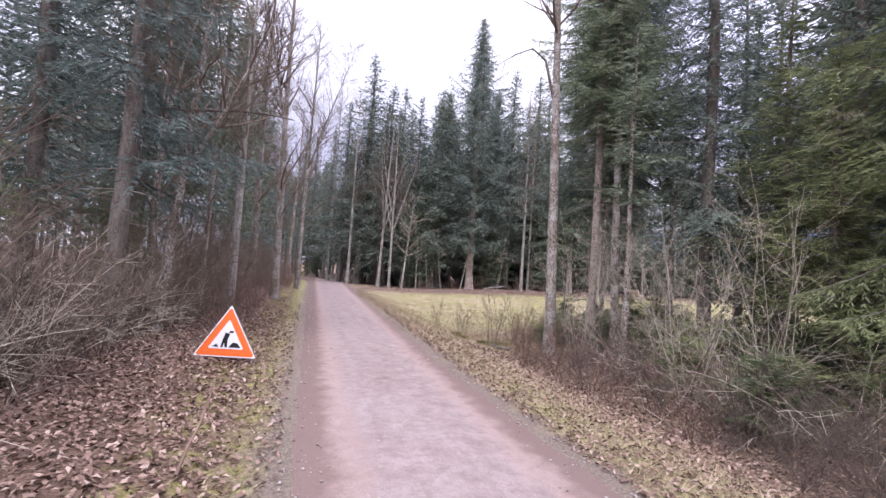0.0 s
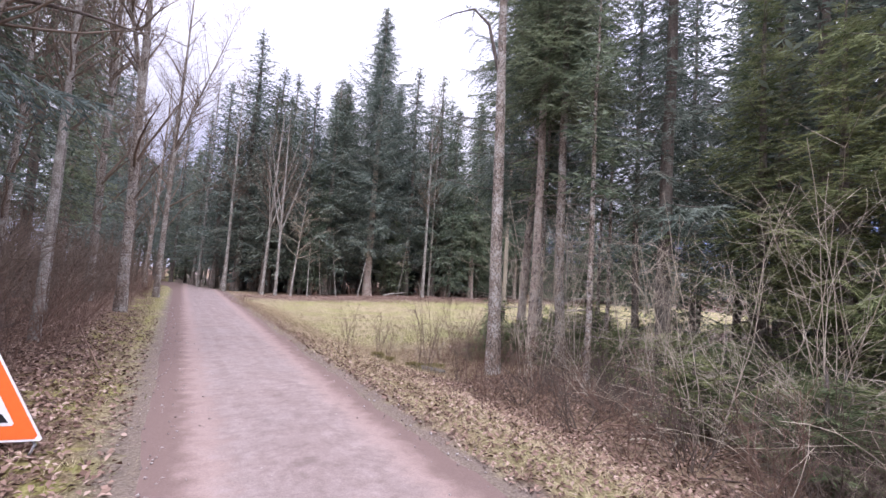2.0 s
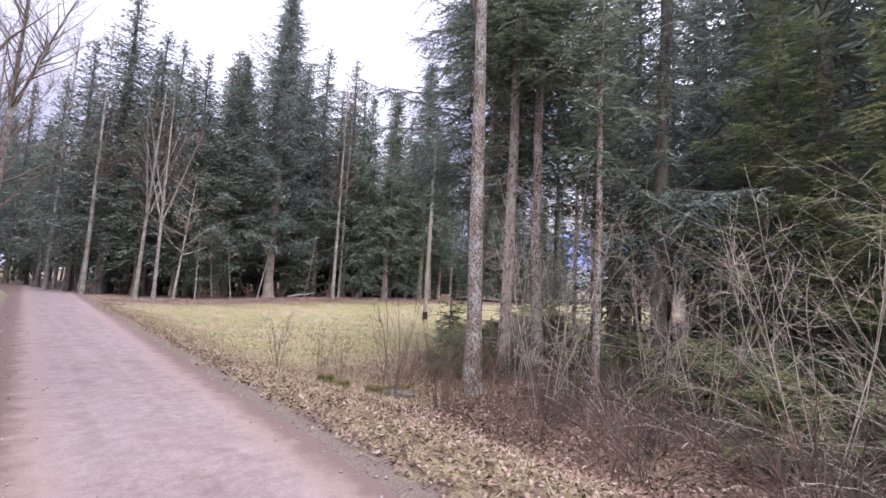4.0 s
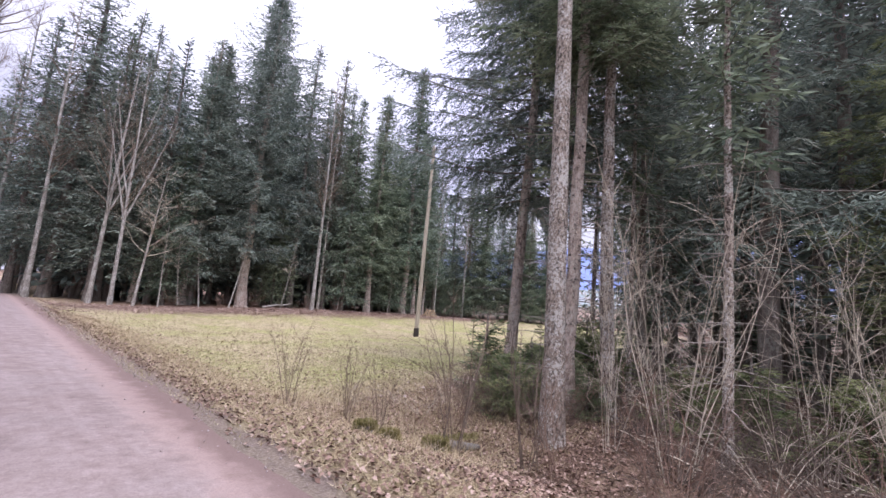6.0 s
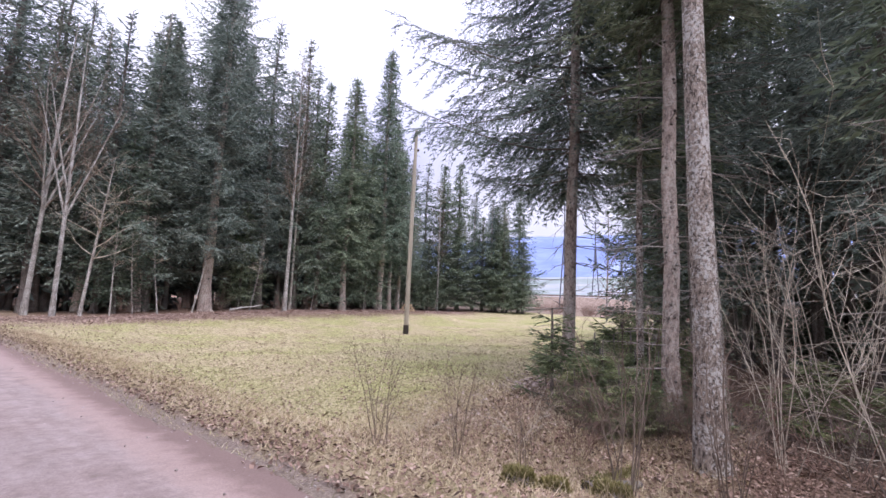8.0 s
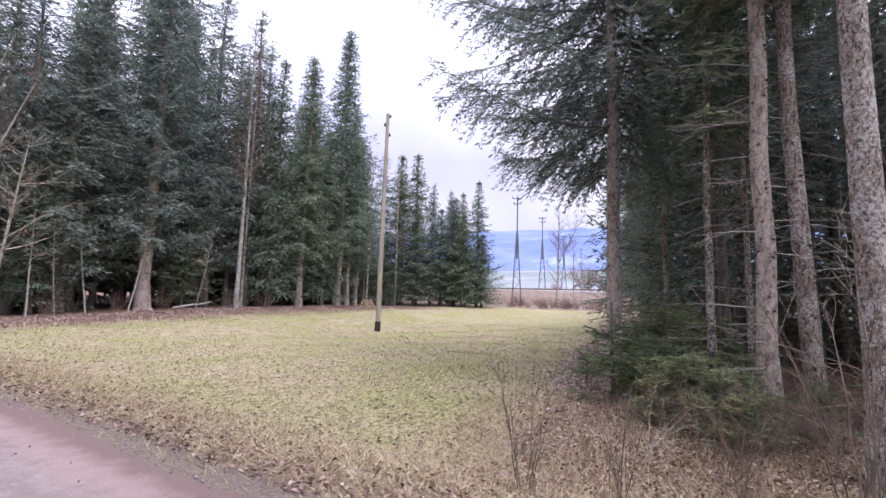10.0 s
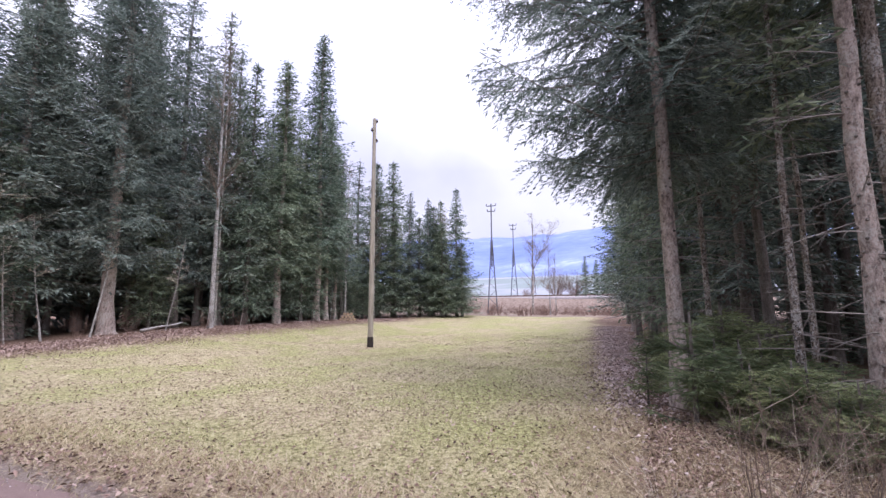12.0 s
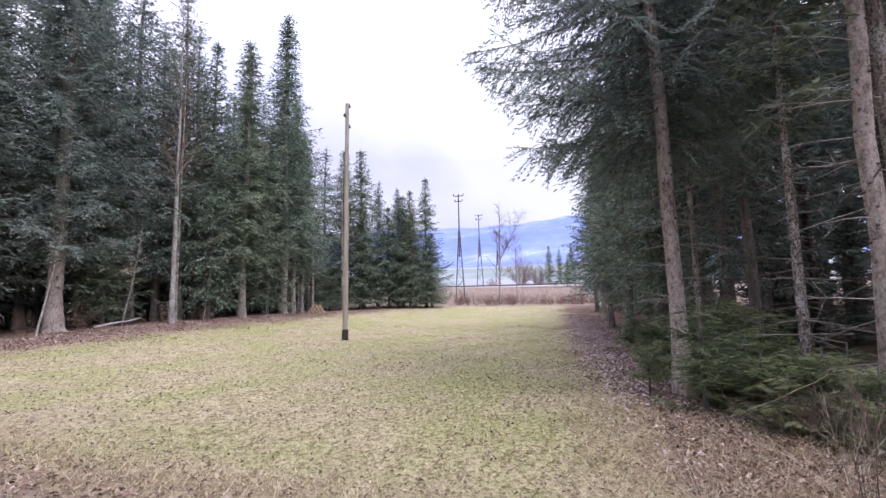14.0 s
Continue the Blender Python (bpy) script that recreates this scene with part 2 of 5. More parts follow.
def road_material():
    m, n, l, b = material("reddish_gravel", 1.0)
    b.inputs["Specular IOR Level"].default_value = 0.1
    c = n.new("ShaderNodeTexCoord")
    v = c.outputs["Object"]
    s = n.new("ShaderNodeSeparateXYZ")
    l.new(v, s.inputs["Vector"])
    big, mid, fine = noise_node(n, l, 0.6, 4, vec=v), noise_node(n, l, 4.0, 6, vec=v), noise_node(n, l, 70.0, 4, vec=v, rough=0.8)
    col = ramp(n, l, mid, [(0.3, (0.255, 0.202, 0.186)), (0.7, (0.355, 0.288, 0.268))])
    col = mix(n, l, band(n, l, big, 0.4, 0.7), col, (0.325, 0.270, 0.254))
    # long faint wheel streaks and damp darker patches
    mp = n.new("ShaderNodeMapping")
    mp.inputs["Scale"].default_value = (5.5, 0.22, 1)
    l.new(v, mp.inputs["Vector"])
    streak = noise_node(n, l, 1.0, 5, vec=mp.outputs["Vector"], rough=0.65)
    col = mix(n, l, 0.5, col, ramp(n, l, streak, [(0.34, (0.82, 0.80, 0.79)), (0.64, (1.04, 1.04, 1.04))]), "MULTIPLY")
    blot = noise_node(n, l, 11.0, 6, vec=v, rough=0.75)
    col = mix(n, l, 0.5, col, ramp(n, l, blot, [(0.36, (0.68, 0.66, 0.65)), (0.6, (1.15, 1.15, 1.15))]), "MULTIPLY")
    wob = math_node(n, l, "MULTIPLY", math_node(n, l, "SUBTRACT", mid, 0.5), 0.5)
    xx = math_node(n, l, "ADD", s.outputs["X"], wob)
    # distance from the middle line, in half widths of the slowly widening track
    yy = math_node(n, l, "MAXIMUM", math_node(n, l, "SUBTRACT", s.outputs["Y"], 10.0), 0.0)
    mid_x = math_node(n, l, "ADD", 2.0, math_node(n, l, "MULTIPLY", yy, 0.024))
    half = math_node(n, l, "ADD", 0.96, math_node(n, l, "MULTIPLY", yy, 0.0095))
    off = math_node(n, l, "MULTIPLY", math_node(n, l, "DIVIDE", math_node(n, l, "ABSOLUTE", math_node(n, l, "SUBTRACT", xx, mid_x)), half), 1.0)
    # washed red strip outside the wheel tracks, dark damp crumbs at the very edge
    col = mix(n, l, math_node(n, l, "MULTIPLY", band(n, l, off, 0.50, 0.78), 0.7), col, (0.355, 0.262, 0.232))
    col = mix(n, l, math_node(n, l, "MULTIPLY", band(n, l, off, 0.74, 1.02), 0.9), col, (0.19, 0.135, 0.118))
    col = mix(n, l, 0.5, col, ramp(n, l, fine, [(0.3, (0.6, 0.6, 0.6)), (0.7, (1.3, 1.3, 1.3))]), "MULTIPLY")
    l.new(col, b.inputs["Base Color"])
    bump(n, l, b, fine, 0.5, 0.012)
    return m


GROUND, ROAD = ground_material(), road_material()


# ---------------------------------------------------------------- mesh helpers
class Geo:
    """Collects quads and triangles."""

    def __init__(self):
        self.v, self.f, self.n = [], [], 0

    def add(self, verts, faces):
        verts = np.asarray(verts, float).reshape(-1, 3)
        self.v.append(verts)
        self.f.append(np.asarray(faces, int) + self.n)
        self.n += len(verts)

    def tube(self, pts, radii, sides=6, cap=True):
        pts = np.asarray(pts, float)
        k = len(pts)
        d = np.gradient(pts, axis=0)
        d /= np.linalg.norm(d, axis=1)[:, None] + 1e-9
        ref = np.array([0.0, 0, 1]) if abs(d[0, 2]) < 0.9 else np.array([1.0, 0, 0])
        a = np.cross(d, ref)
        a /= np.linalg.norm(a, axis=1)[:, None] + 1e-9
        b = np.cross(d, a)
        ang = np.linspace(0, 2 * math.pi, sides, endpoint=False)
        r = np.asarray(radii, float)
        ring = pts[:, None] + r.reshape(k, -1)[:, :, None] * (np.cos(ang)[None, :, None] * a[:, None] + np.sin(ang)[None, :, None] * b[:, None])
        i, j = np.meshgrid(np.arange(k - 1), np.arange(sides), indexing="ij")
        i, j = i.ravel(), j.ravel()
        q = np.stack([i * sides + j, i * sides + (j + 1) % sides, (i + 1) * sides + (j + 1) % sides, (i + 1) * sides + j], 1)
        self.add(ring, q)

    def box(self, lo, hi):
        (x0, y0, z0), (x1, y1, z1) = lo, hi
        v = [(x, y, z) for z in (z0, z1) for y in (y0, y1) for x in (x0, x1)]
        self.add(v, [(0, 2, 3, 1), (4, 5, 7, 6), (0, 1, 5, 4), (2, 6, 7, 3), (0, 4, 6, 2), (1, 3, 7, 5)])

    def diamonds(self, base, way, length, width, rng, flat=0.0):
        """One leaf-like quad per row, from base along way."""
        k = len(base)
        side = np.cross(way, rng.normal(size=(k, 3)) * (1 - flat) + np.array([0, 0, 1.0]) * flat)
        side /= np.linalg.norm(side, axis=1)[:, None] + 1e-9
        mid = base + way * (length * 0.45)[:, None]
        v = np.stack([base, mid + side * width[:, None], base + way * length[:, None], mid - side * width[:, None]], 1)
        self.add(v, np.arange(4 * k).reshape(k, 4))

    def mesh(self, name, mat, smooth=False):
        me = bpy.data.meshes.new(name)
        v, f = np.concatenate(self.v), self.f
        loops = np.concatenate([x.ravel() for x in f])
        sizes = np.concatenate([np.full(len(x), x.shape[1]) for x in f])
        me.vertices.add(len(v))
        me.vertices.foreach_set("co", v.astype(np.float32).ravel())
        me.loops.add(len(loops))
        me.loops.foreach_set("vertex_index", loops.astype(np.int32))
        me.polygons.add(len(sizes))
        me.polygons.foreach_set("loop_start", np.r_[0, np.cumsum(sizes)[:-1]].astype(np.int32))
        if smooth:
            me.polygons.foreach_set("use_smooth", np.ones(len(sizes), bool))
        me.update(calc_edges=True)
        me.validate()
        me.materials.append(mat)
        return me


def part(name, geo, mat, parent, label="", smooth=False):
    ob = new(name, geo.mesh(name, mat, smooth))
    if parent is not None:
        ob.parent = parent
    return tagged(ob, label)


def solid(name, geo, mat, label="", category="", group="", kind="", smooth=False):
    return tagged(new(name, geo.mesh(name, mat, smooth)), label, category, group, kind)


def unit(v):
    return v / (np.linalg.norm(v) + 1e-9)


# ---------------------------------------------------------------- ground
def sstep(t):
    t = np.clip(t, 0, 1)
    return t * t * (3 - 2 * t)


def height(x, y):
    """The lie of the land: a level road, a shallow ditch and hollow beside it, the meadow rising away, the railway bank, the fields and hills."""
    x, y = np.asarray(x, float), np.asarray(y, float)
    z = -0.30 * sstep((x - 3.7) / 2.6) * (1 - 0.9 * sstep((y - 30) / 10))
    z = z - 0.12 * np.exp(-(((x - 5.9) / 1.1) ** 2)) * (1 - sstep((y - 20) / 8))
    z = z + 0.55 * sstep((y - 30) / 10) * sstep((x - 6) / 16) * (1 - sstep((x - 25) / 12))
    z = z + 1.05 * sstep((x - 20) / 27)
    z = z + 0.10 * sstep((0.4 - x) / 1.5)
    z = z + 2.4 * sstep((x - 66) / 6)
    z = z + 22.0 * sstep((x - 90) / 260) + 0.3 * sstep((x - 80) / 10)
    return z + 0.03 * np.sin(x * 1.7 + 0.6 * y) * np.sin(y * 1.3 - 0.4 * x) * sstep((x - 3.9) / 1.0) + 0.03 * np.sin(x * 2.1) * np.sin(y * 1.6 + x) * sstep((0.6 - x) / 0.6)


def hz(x, y):
    return float(height(x, y))


def axis_steps(lo, a, b, hi, fine, grow=1.25):
    s = list(np.arange(a, b, fine))
    st, q = fine, s[-1]
    up = []
    while q < hi:
        st *= grow
        q += st
        up.append(q)
    st, q, down = fine, a, []
    while q > lo:
        st *= grow
        q -= st
        down.append(q)
    return np.array(down[::-1] + s + up)


def sheet(xs, ys, zfun):
    g = Geo()
    X, Y = np.meshgrid(xs, ys, indexing="ij")
    v = np.stack([X, Y, zfun(X, Y)], -1)
    nx, ny = X.shape
    i, j = np.meshgrid(np.arange(nx - 1), np.arange(ny - 1), indexing="ij")
    i, j = i.ravel(), j.ravel()
    g.add(v, np.stack([i * ny + j, (i + 1) * ny + j, (i + 1) * ny + j + 1, i * ny + j + 1], 1))
    return g


gx = axis_steps(-1500, -6, 30, 1500, 0.2)
gy = axis_steps(-1500, 0, 46, 1500, 0.4)
solid("ground", sheet(gx, gy, lambda X, Y: height(X, Y) - 0.02 * ((X > 0.95) & (X < 3.2))), GROUND, "leaf-littered verge and pale winter meadow", "ground", kind="structure", smooth=True)


def road_mesh():
    ys = np.concatenate([np.arange(-12, 40, 0.2), np.arange(40, 76, 1.0)])
    g = Geo()
    rows = []
    us = np.linspace(0, 1, 13)
    for y in ys:
        bend = -0.0090 * max(0, y - 40) ** 2
        l = 0.74 + 0.012 * max(0, y - 8) + bend + 0.10 * noise.noise(Vector((y * 0.9, 3.1, 0))) + 0.05 * noise.noise(Vector((y * 4.0, 7.7, 0)))
        r = 3.22 + 0.036 * max(0, y - 11) + bend + 0.10 * noise.noise(Vector((y * 0.8, 9.4, 0))) + 0.05 * noise.noise(Vector((y * 3.7, 1.3, 0)))
        for u in us:
            x = l + (r - l) * u
            z = 0.012 + 0.03 * (1 - (2 * u - 1) ** 2) - 0.012 * math.exp(-((u - 0.26) / 0.1) ** 2) - 0.012 * math.exp(-((u - 0.74) / 0.1) ** 2)
            if u in (0, 1):
                z = -0.015
            rows.append((x, y, z + hz(1.0, y) + 0.006 * noise.noise(Vector((x * 2, y * 2, 0)))))
    ny, nu = len(ys), len(us)
    i, j = np.meshgrid(np.arange(ny - 1), np.arange(nu - 1), indexing="ij")
    i, j = i.ravel(), j.ravel()
    g.add(rows, np.stack([i * nu + j, i * nu + j + 1, (i + 1) * nu + j + 1, (i + 1) * nu + j], 1))
    return g


solid("road", road_mesh(), ROAD, "narrow reddish gravel forest track with worn edges", "road", kind="structure", smooth=True)


# ---------------------------------------------------------------- trees
def curve_pts(p, d, length, k, rng, wander=0.08, lift=0.0):
    """A wandering line of k + 1 points from p along d; lift bends it up or down."""
    out, d = [np.array(p, float)], unit(np.array(d, float))
    for _ in range(k):
        d = unit(d + rng.normal(size=3) * wander + np.array([0, 0, lift / k]))
        out.append(out[-1] + d * length / k)
    return np.array(out)


def spruce(name, h, crown, reach, r, rng, label, detail=1.0, needles=None, bark_mat=None, lean=(0, 0), dead=0.6, droop=0.35, whorl=0.42, group="spruces", thin=0.0, gap=None, stick=1.0, knots=0, hang=0.45, gap_wide=0.8, separate=False, full=0.0, profile=None, lift=0.32, taper=0.95, infill=2):
    """A spruce: trunk, dead lower sticks and live limbs, needle-covered twigs. crown: height of the lowest live limb; reach: length of the longest; profile: limb length by height, where it is uneven."""
    root = tagged(new(name), label, "tree", group)
    trunk, limbs, leaves, sticks = Geo(), Geo(), Geo(), Geo()
    k = 14
    zs = np.linspace(-0.25, h, k + 1)
    wob = np.cumsum(rng.normal(size=(k + 1, 2)) * 0.02 * h / 15, axis=0)
    wob -= wob[0]
    line = np.stack([lean[0] * zs + wob[:, 0], lean[1] * zs + wob[:, 1], zs], 1)
    rad = r * (1 - zs / h).clip(0, 1) ** 0.75 + 0.012
    rad[0] *= 1.45
    trunk.tube(line, rad, 10 if detail > 0.6 else 6)
    for a in rng.uniform(0, 6.28, 5):
        q = np.array([math.cos(a), math.sin(a), 0])
        trunk.tube([q * r * 0.4 + (0, 0, 0.35), q * r * 1.0 + (0, 0, 0.1), q * r * 1.9 + (0, 0, -0.08)], [r * 0.5, r * 0.42, r * 0.2], 6)

    def at(z):
        return np.array([np.interp(z, zs, line[:, 0]), np.interp(z, zs, line[:, 1]), z])

    for _ in range(knots):
        zk, a = rng.uniform(0.3, min(h * 0.7, 9)), rng.uniform(0, 6.28)
        q = np.array([math.cos(a), math.sin(a), -0.25])
        rk = np.interp(zk, zs, rad)
        limbs.tube([at(zk) + q * (rk - 0.015), at(zk) + q * (rk + 0.012), at(zk) + q * (rk + 0.03)], [0.026, 0.02, 0.008], 6)
    z = max(0.8, crown * (1 - dead))
    while z < crown:
        for a in rng.uniform(0, 6.28, rng.integers(1, 4)):
            L = min(1.15, rng.uniform(0.3, 0.75) * reach * 0.55 * stick)
            d = np.array([math.cos(a), math.sin(a), rng.uniform(-0.25, 0.12)])
            p = curve_pts(at(z) + d * 0.04, d, L, 3, rng, 0.07, -0.1)
            sticks.tube(p, np.linspace(0.012, 0.003, 4), 3)
            for _ in range(int(3 * detail)):
                q = p[rng.integers(1, 3)]
                sticks.tube(curve_pts(q, d + rng.normal(size=3) * 0.7, L * 0.3, 2, rng, 0.1), [0.005, 0.004, 0.002], 3)
        z += rng.uniform(0.15, 0.4)
    z = crown
    base, way, ln, wd = [], [], [], []
    ts = 0.16 / detail
    while z < h - 0.25:
        u = (z - crown) / max(0.1, h - crown)
        L0 = reach * (1 - u) ** taper * (0.75 + 0.25 * math.sin(min(1, u * 6) * 1.57)) + 0.09
        if profile:
            L0 = np.interp(z, profile[0], profile[1])
        m = max(4, int(rng.integers(4, 7) * (1 - 0.2 * u)))
        a0 = rng.uniform(0, 6.28)
        for b in range(m + infill):
            a = a0 + b * 6.283 / m + rng.normal() * 0.22
            if rng.random() < thin or (gap is not None and math.cos(a - gap) > gap_wide and rng.random() < 0.8):
                continue
            L = L0 * (rng.uniform(0.55, 1.15) if b < m else rng.uniform(0.22, 0.5))
            out = np.array([math.cos(a), math.sin(a), 0])
            up0 = 0.55 * u - droop * (1 - u) + rng.normal() * 0.09
            d = unit(out + np.array([0, 0, up0]))
            seg = 5
            p = curve_pts(at(z + rng.normal() * 0.12), d, L, seg, rng, 0.075, lift * (1 - u))
            one = Geo() if separate else limbs
            one.tube(p, np.linspace(0.007 + 0.0055 * L, 0.003, seg + 1), 4 if detail > 0.6 else 3)
            if separate:
                part("limb", one, BARK_DARK, root)
            s = np.arange(0.08 * L, L, ts) / L
            if len(s) == 0:
                continue
            P = np.stack([np.interp(s * seg, np.arange(seg + 1), p[:, c]) for c in range(3)], 1)
            D = np.gradient(p, axis=0)
            D = np.stack([np.interp(s * seg, np.arange(seg + 1), D[:, c]) for c in range(3)], 1)
            D /= np.linalg.norm(D, axis=1)[:, None]
            S = np.cross(D, [0, 0, 1.0])
            for sgn in (-1, 1):
                w = 0.62 * D + sgn * S * rng.uniform(0.6, 1.0, (len(s), 1)) + np.array([0, 0, -1]) * rng.uniform(0.0, hang, (len(s), 1))
                w /= np.linalg.norm(w, axis=1)[:, None]
                tl = (0.40 * L * (1 - s) ** 0.8 + 0.12 + full * np.minimum(1, 2.2 * (1 - s) + 0.35)) * rng.uniform(0.6, 1.15, len(s))
                tl = np.minimum(tl, 0.9)
                # needle tufts along each side twig
                step = (0.078 if detail > 0.8 else 0.115) / detail
                for c in range(int(0.9 / step)):
                    keep = tl > c * step
                    if not keep.any():
                        break
                    q = P[keep] + w[keep] * (c * step) - np.array([0, 0, 1]) * (0.12 * (c * step) ** 2 / 0.25)
                    for turn in ((-0.9, -0.3, 0.3, 0.9) if detail > 0.8 else (-0.55, 0.55) if detail > 0.45 else (0.0,)):
                        ww = w[keep] + np.cross(w[keep], [0, 0, 1.0]) * turn + rng.normal(size=q.shape) * 0.22 + np.array([0, 0, -0.12])
                        ww /= np.linalg.norm(ww, axis=1)[:, None]
                        base.append(q)
                        way.append(ww)
                        ln.append(rng.uniform(0.11, 0.20, len(q)) * (0.8 if detail > 0.8 else 1.0) / detail**0.7)
                        wd.append(rng.uniform(0.012, 0.022, len(q)) * (0.52 if detail > 0.8 else 1.0) / detail**0.75)
            base.append(P)
            way.append(D)
            ln.append(np.full(len(s), 0.2) / detail**0.7)
            wd.append(np.full(len(s), 0.014 if detail > 0.8 else 0.025) / detail**0.7)
        z += whorl * rng.uniform(0.7, 1.3) * (1 - 0.3 * u)
    leaves.diamonds(np.concatenate(base), np.concatenate(way), np.concatenate(ln), np.concatenate(wd), rng)
    part("trunk", trunk, bark_mat or BARK_SPRUCE, root, "scaly bark trunk", True)
    if limbs.v:
        tagged(part("knot_bark" if separate else "branchwork", limbs, BARK_DARK, root, "thin grey-brown limbs" if not separate else "dark branch knots"), kind="stuff")
    if sticks.v:
        tagged(part("deadwood", sticks, DEAD, root, "bare grey dead side sticks"), kind="stuff")
    tagged(part("crown", leaves, needles or NEEDLE, root, "dark green needle sprays"), kind="stuff")
    return root


def bare_tree(name, h, r, rng, label, lean=(0, 0), mat=None, twig=None, first=0.35, limbs_n=26, spread=0.28, up=0.9, fork=0, group="bare trees", fine=5, sides=9, wander=0.02, separate=False):
    """A leafless broadleaf tree."""
    root = tagged(new(name), label, "tree", group)
    trunk, limbs, twigs = Geo(), Geo(), Geo()
    k = 12
    zs = np.linspace(-0.2, h, k + 1)
    wob = np.cumsum(np.cumsum(rng.normal(size=(k + 1, 2)) * wander * 0.35, axis=0), axis=0)
    wob -= wob[1]
    line = np.stack([lean[0] * zs + wob[:, 0], lean[1] * zs + wob[:, 1], zs], 1)
    rad = r * (1 - zs / h).clip(0, 1) ** 0.8 + 0.008
    rad[0] *= 1.35
    trunk.tube(line, rad, sides)
    stems = [(line, rad)]
    for _ in range(fork):
        i = rng.integers(3, 6)
        a = rng.uniform(0, 6.28)
        p = curve_pts(line[i], (math.cos(a) * 0.45, math.sin(a) * 0.45, 1), h * 0.5, 6, rng, 0.05, 0.15)
        q = np.linspace(rad[i] * 0.7, 0.008, 7)
        trunk.tube(p, q, 6)
        stems.append((p, q))
    for _ in range(limbs_n):
        st, rr = stems[rng.integers(0, len(stems))]
        u = rng.uniform(first, 0.97) if len(st) > 8 else rng.uniform(0.15, 0.95)
        f = u * (len(st) - 1)
        p0 = np.array([np.interp(f, np.arange(len(st)), st[:, c]) for c in range(3)])
        r0 = np.interp(f, np.arange(len(st)), rr) * 0.5
        a = rng.uniform(0, 6.28)
        L = h * spread * (1.15 - u * 0.8) * rng.uniform(0.6, 1.2)
        d = np.array([math.cos(a), math.sin(a), up * rng.uniform(0.5, 1.3)])
        p = curve_pts(p0, d, L, 5, rng, 0.12, 0.25)
        one = Geo() if separate else limbs
        one.tube(p, np.linspace(max(0.006, min(r0, 0.012 * L + 0.008)), 0.004, 6), 4)
        if separate:
            part("limb", one, twig or TWIG_GREY, root)
        for _ in range(fine):
            i = rng.integers(1, 5)
            dd = unit(p[i + 1] - p[i]) + rng.normal(size=3) * 0.55
            l2 = L * rng.uniform(0.25, 0.5)
            p2 = curve_pts(p[i], dd, l2, 3, rng, 0.14, 0.2)
            twigs.tube(p2, np.linspace(0.006, 0.0025, 4), 3)
            for _ in range(4):
                j = rng.integers(1, 4)
                p3 = curve_pts(p2[j], unit(p2[j] - p2[j - 1]) + rng.normal(size=3) * 0.6, l2 * rng.uniform(0.3, 0.6), 2, rng, 0.15, 0.1)
                twigs.tube(p3, [0.0035, 0.003, 0.0015], 3)
    part("trunk", trunk, mat or BARK_PALE, root, "", True)
    if limbs.v:
        tagged(part("branchwork", limbs, twig or TWIG_GREY, root), kind="stuff")
    tagged(part("twiggery", twigs, twig or TWIG_GREY, root), kind="stuff")
    return root


def shrub(name, h, stems_n, rng, label, spread=0.35, twig=None, wood=None, r=0.012, side=9, lean=(0, 0), group="bare shrubs", arch=-0.25):
    """A leafless many-stemmed shrub."""
    root = tagged(new(name), label, "shrub", group)
    twigs = Geo()
    for _ in range(stems_n):
        a, q = rng.uniform(0, 6.28), rng.uniform(0, 0.18)
        d = np.array([math.cos(a) * spread * rng.uniform(0.2, 1.5) + lean[0], math.sin(a) * spread * rng.uniform(0.2, 1.5) + lean[1], 1])
        L = h * rng.uniform(0.55, 1.1)
        p = curve_pts((math.cos(a) * q, math.sin(a) * q, -0.06), d, L, 7, rng, 0.07, arch)
        rr = r * rng.uniform(0.6, 1.2)
        stem = Geo()
        stem.tube(p, np.linspace(rr, 0.003, 8), 5)
        part("stem", stem, wood or TWIG_PALE, root, "", True)
        for _ in range(side):
            i = rng.integers(2, 7)
            dd = unit(p[i + 1] - p[i]) * 0.7 + rng.normal(size=3) * 0.55
            l2 = L * rng.uniform(0.12, 0.38)
            p2 = curve_pts(p[i], dd, l2, 3, rng, 0.12, 0.05)
            twigs.tube(p2, np.linspace(rr * 0.42, 0.002, 4), 3)
            for _ in range(3):
                j = rng.integers(1, 4)
                twigs.tube(curve_pts(p2[j], unit(p2[j] - p2[j - 1]) + rng.normal(size=3) * 0.6, l2 * rng.uniform(0.25, 0.5), 2, rng, 0.1), [0.0028, 0.0022, 0.0012], 3)
    tagged(part("twiggery", twigs, twig or wood or TWIG_PALE, root), kind="stuff")
    return root


def stand(ob, x, y, turn=0.0, s=1.0, sz=None, sink=0.0):
    """Puts a thing on the ground."""
    ob.matrix_basis = pose(x, y, hz(x, y) - sink, 0, 0, turn) @ Matrix.Diagonal((s, s, sz or s, 1))
    return ob


def again(ob, x, y, turn=0.0, s=1.0, sz=None, sink=0.0, label=""):
    o = copy_thing(ob, Matrix())
    o.matrix_basis = pose(x, y, hz(x, y) - sink, 0, 0, turn) @ Matrix.Diagonal((s, s, sz or s, 1))
    if label:
        o["label"] = label
    return o


RNG = np.random.default_rng

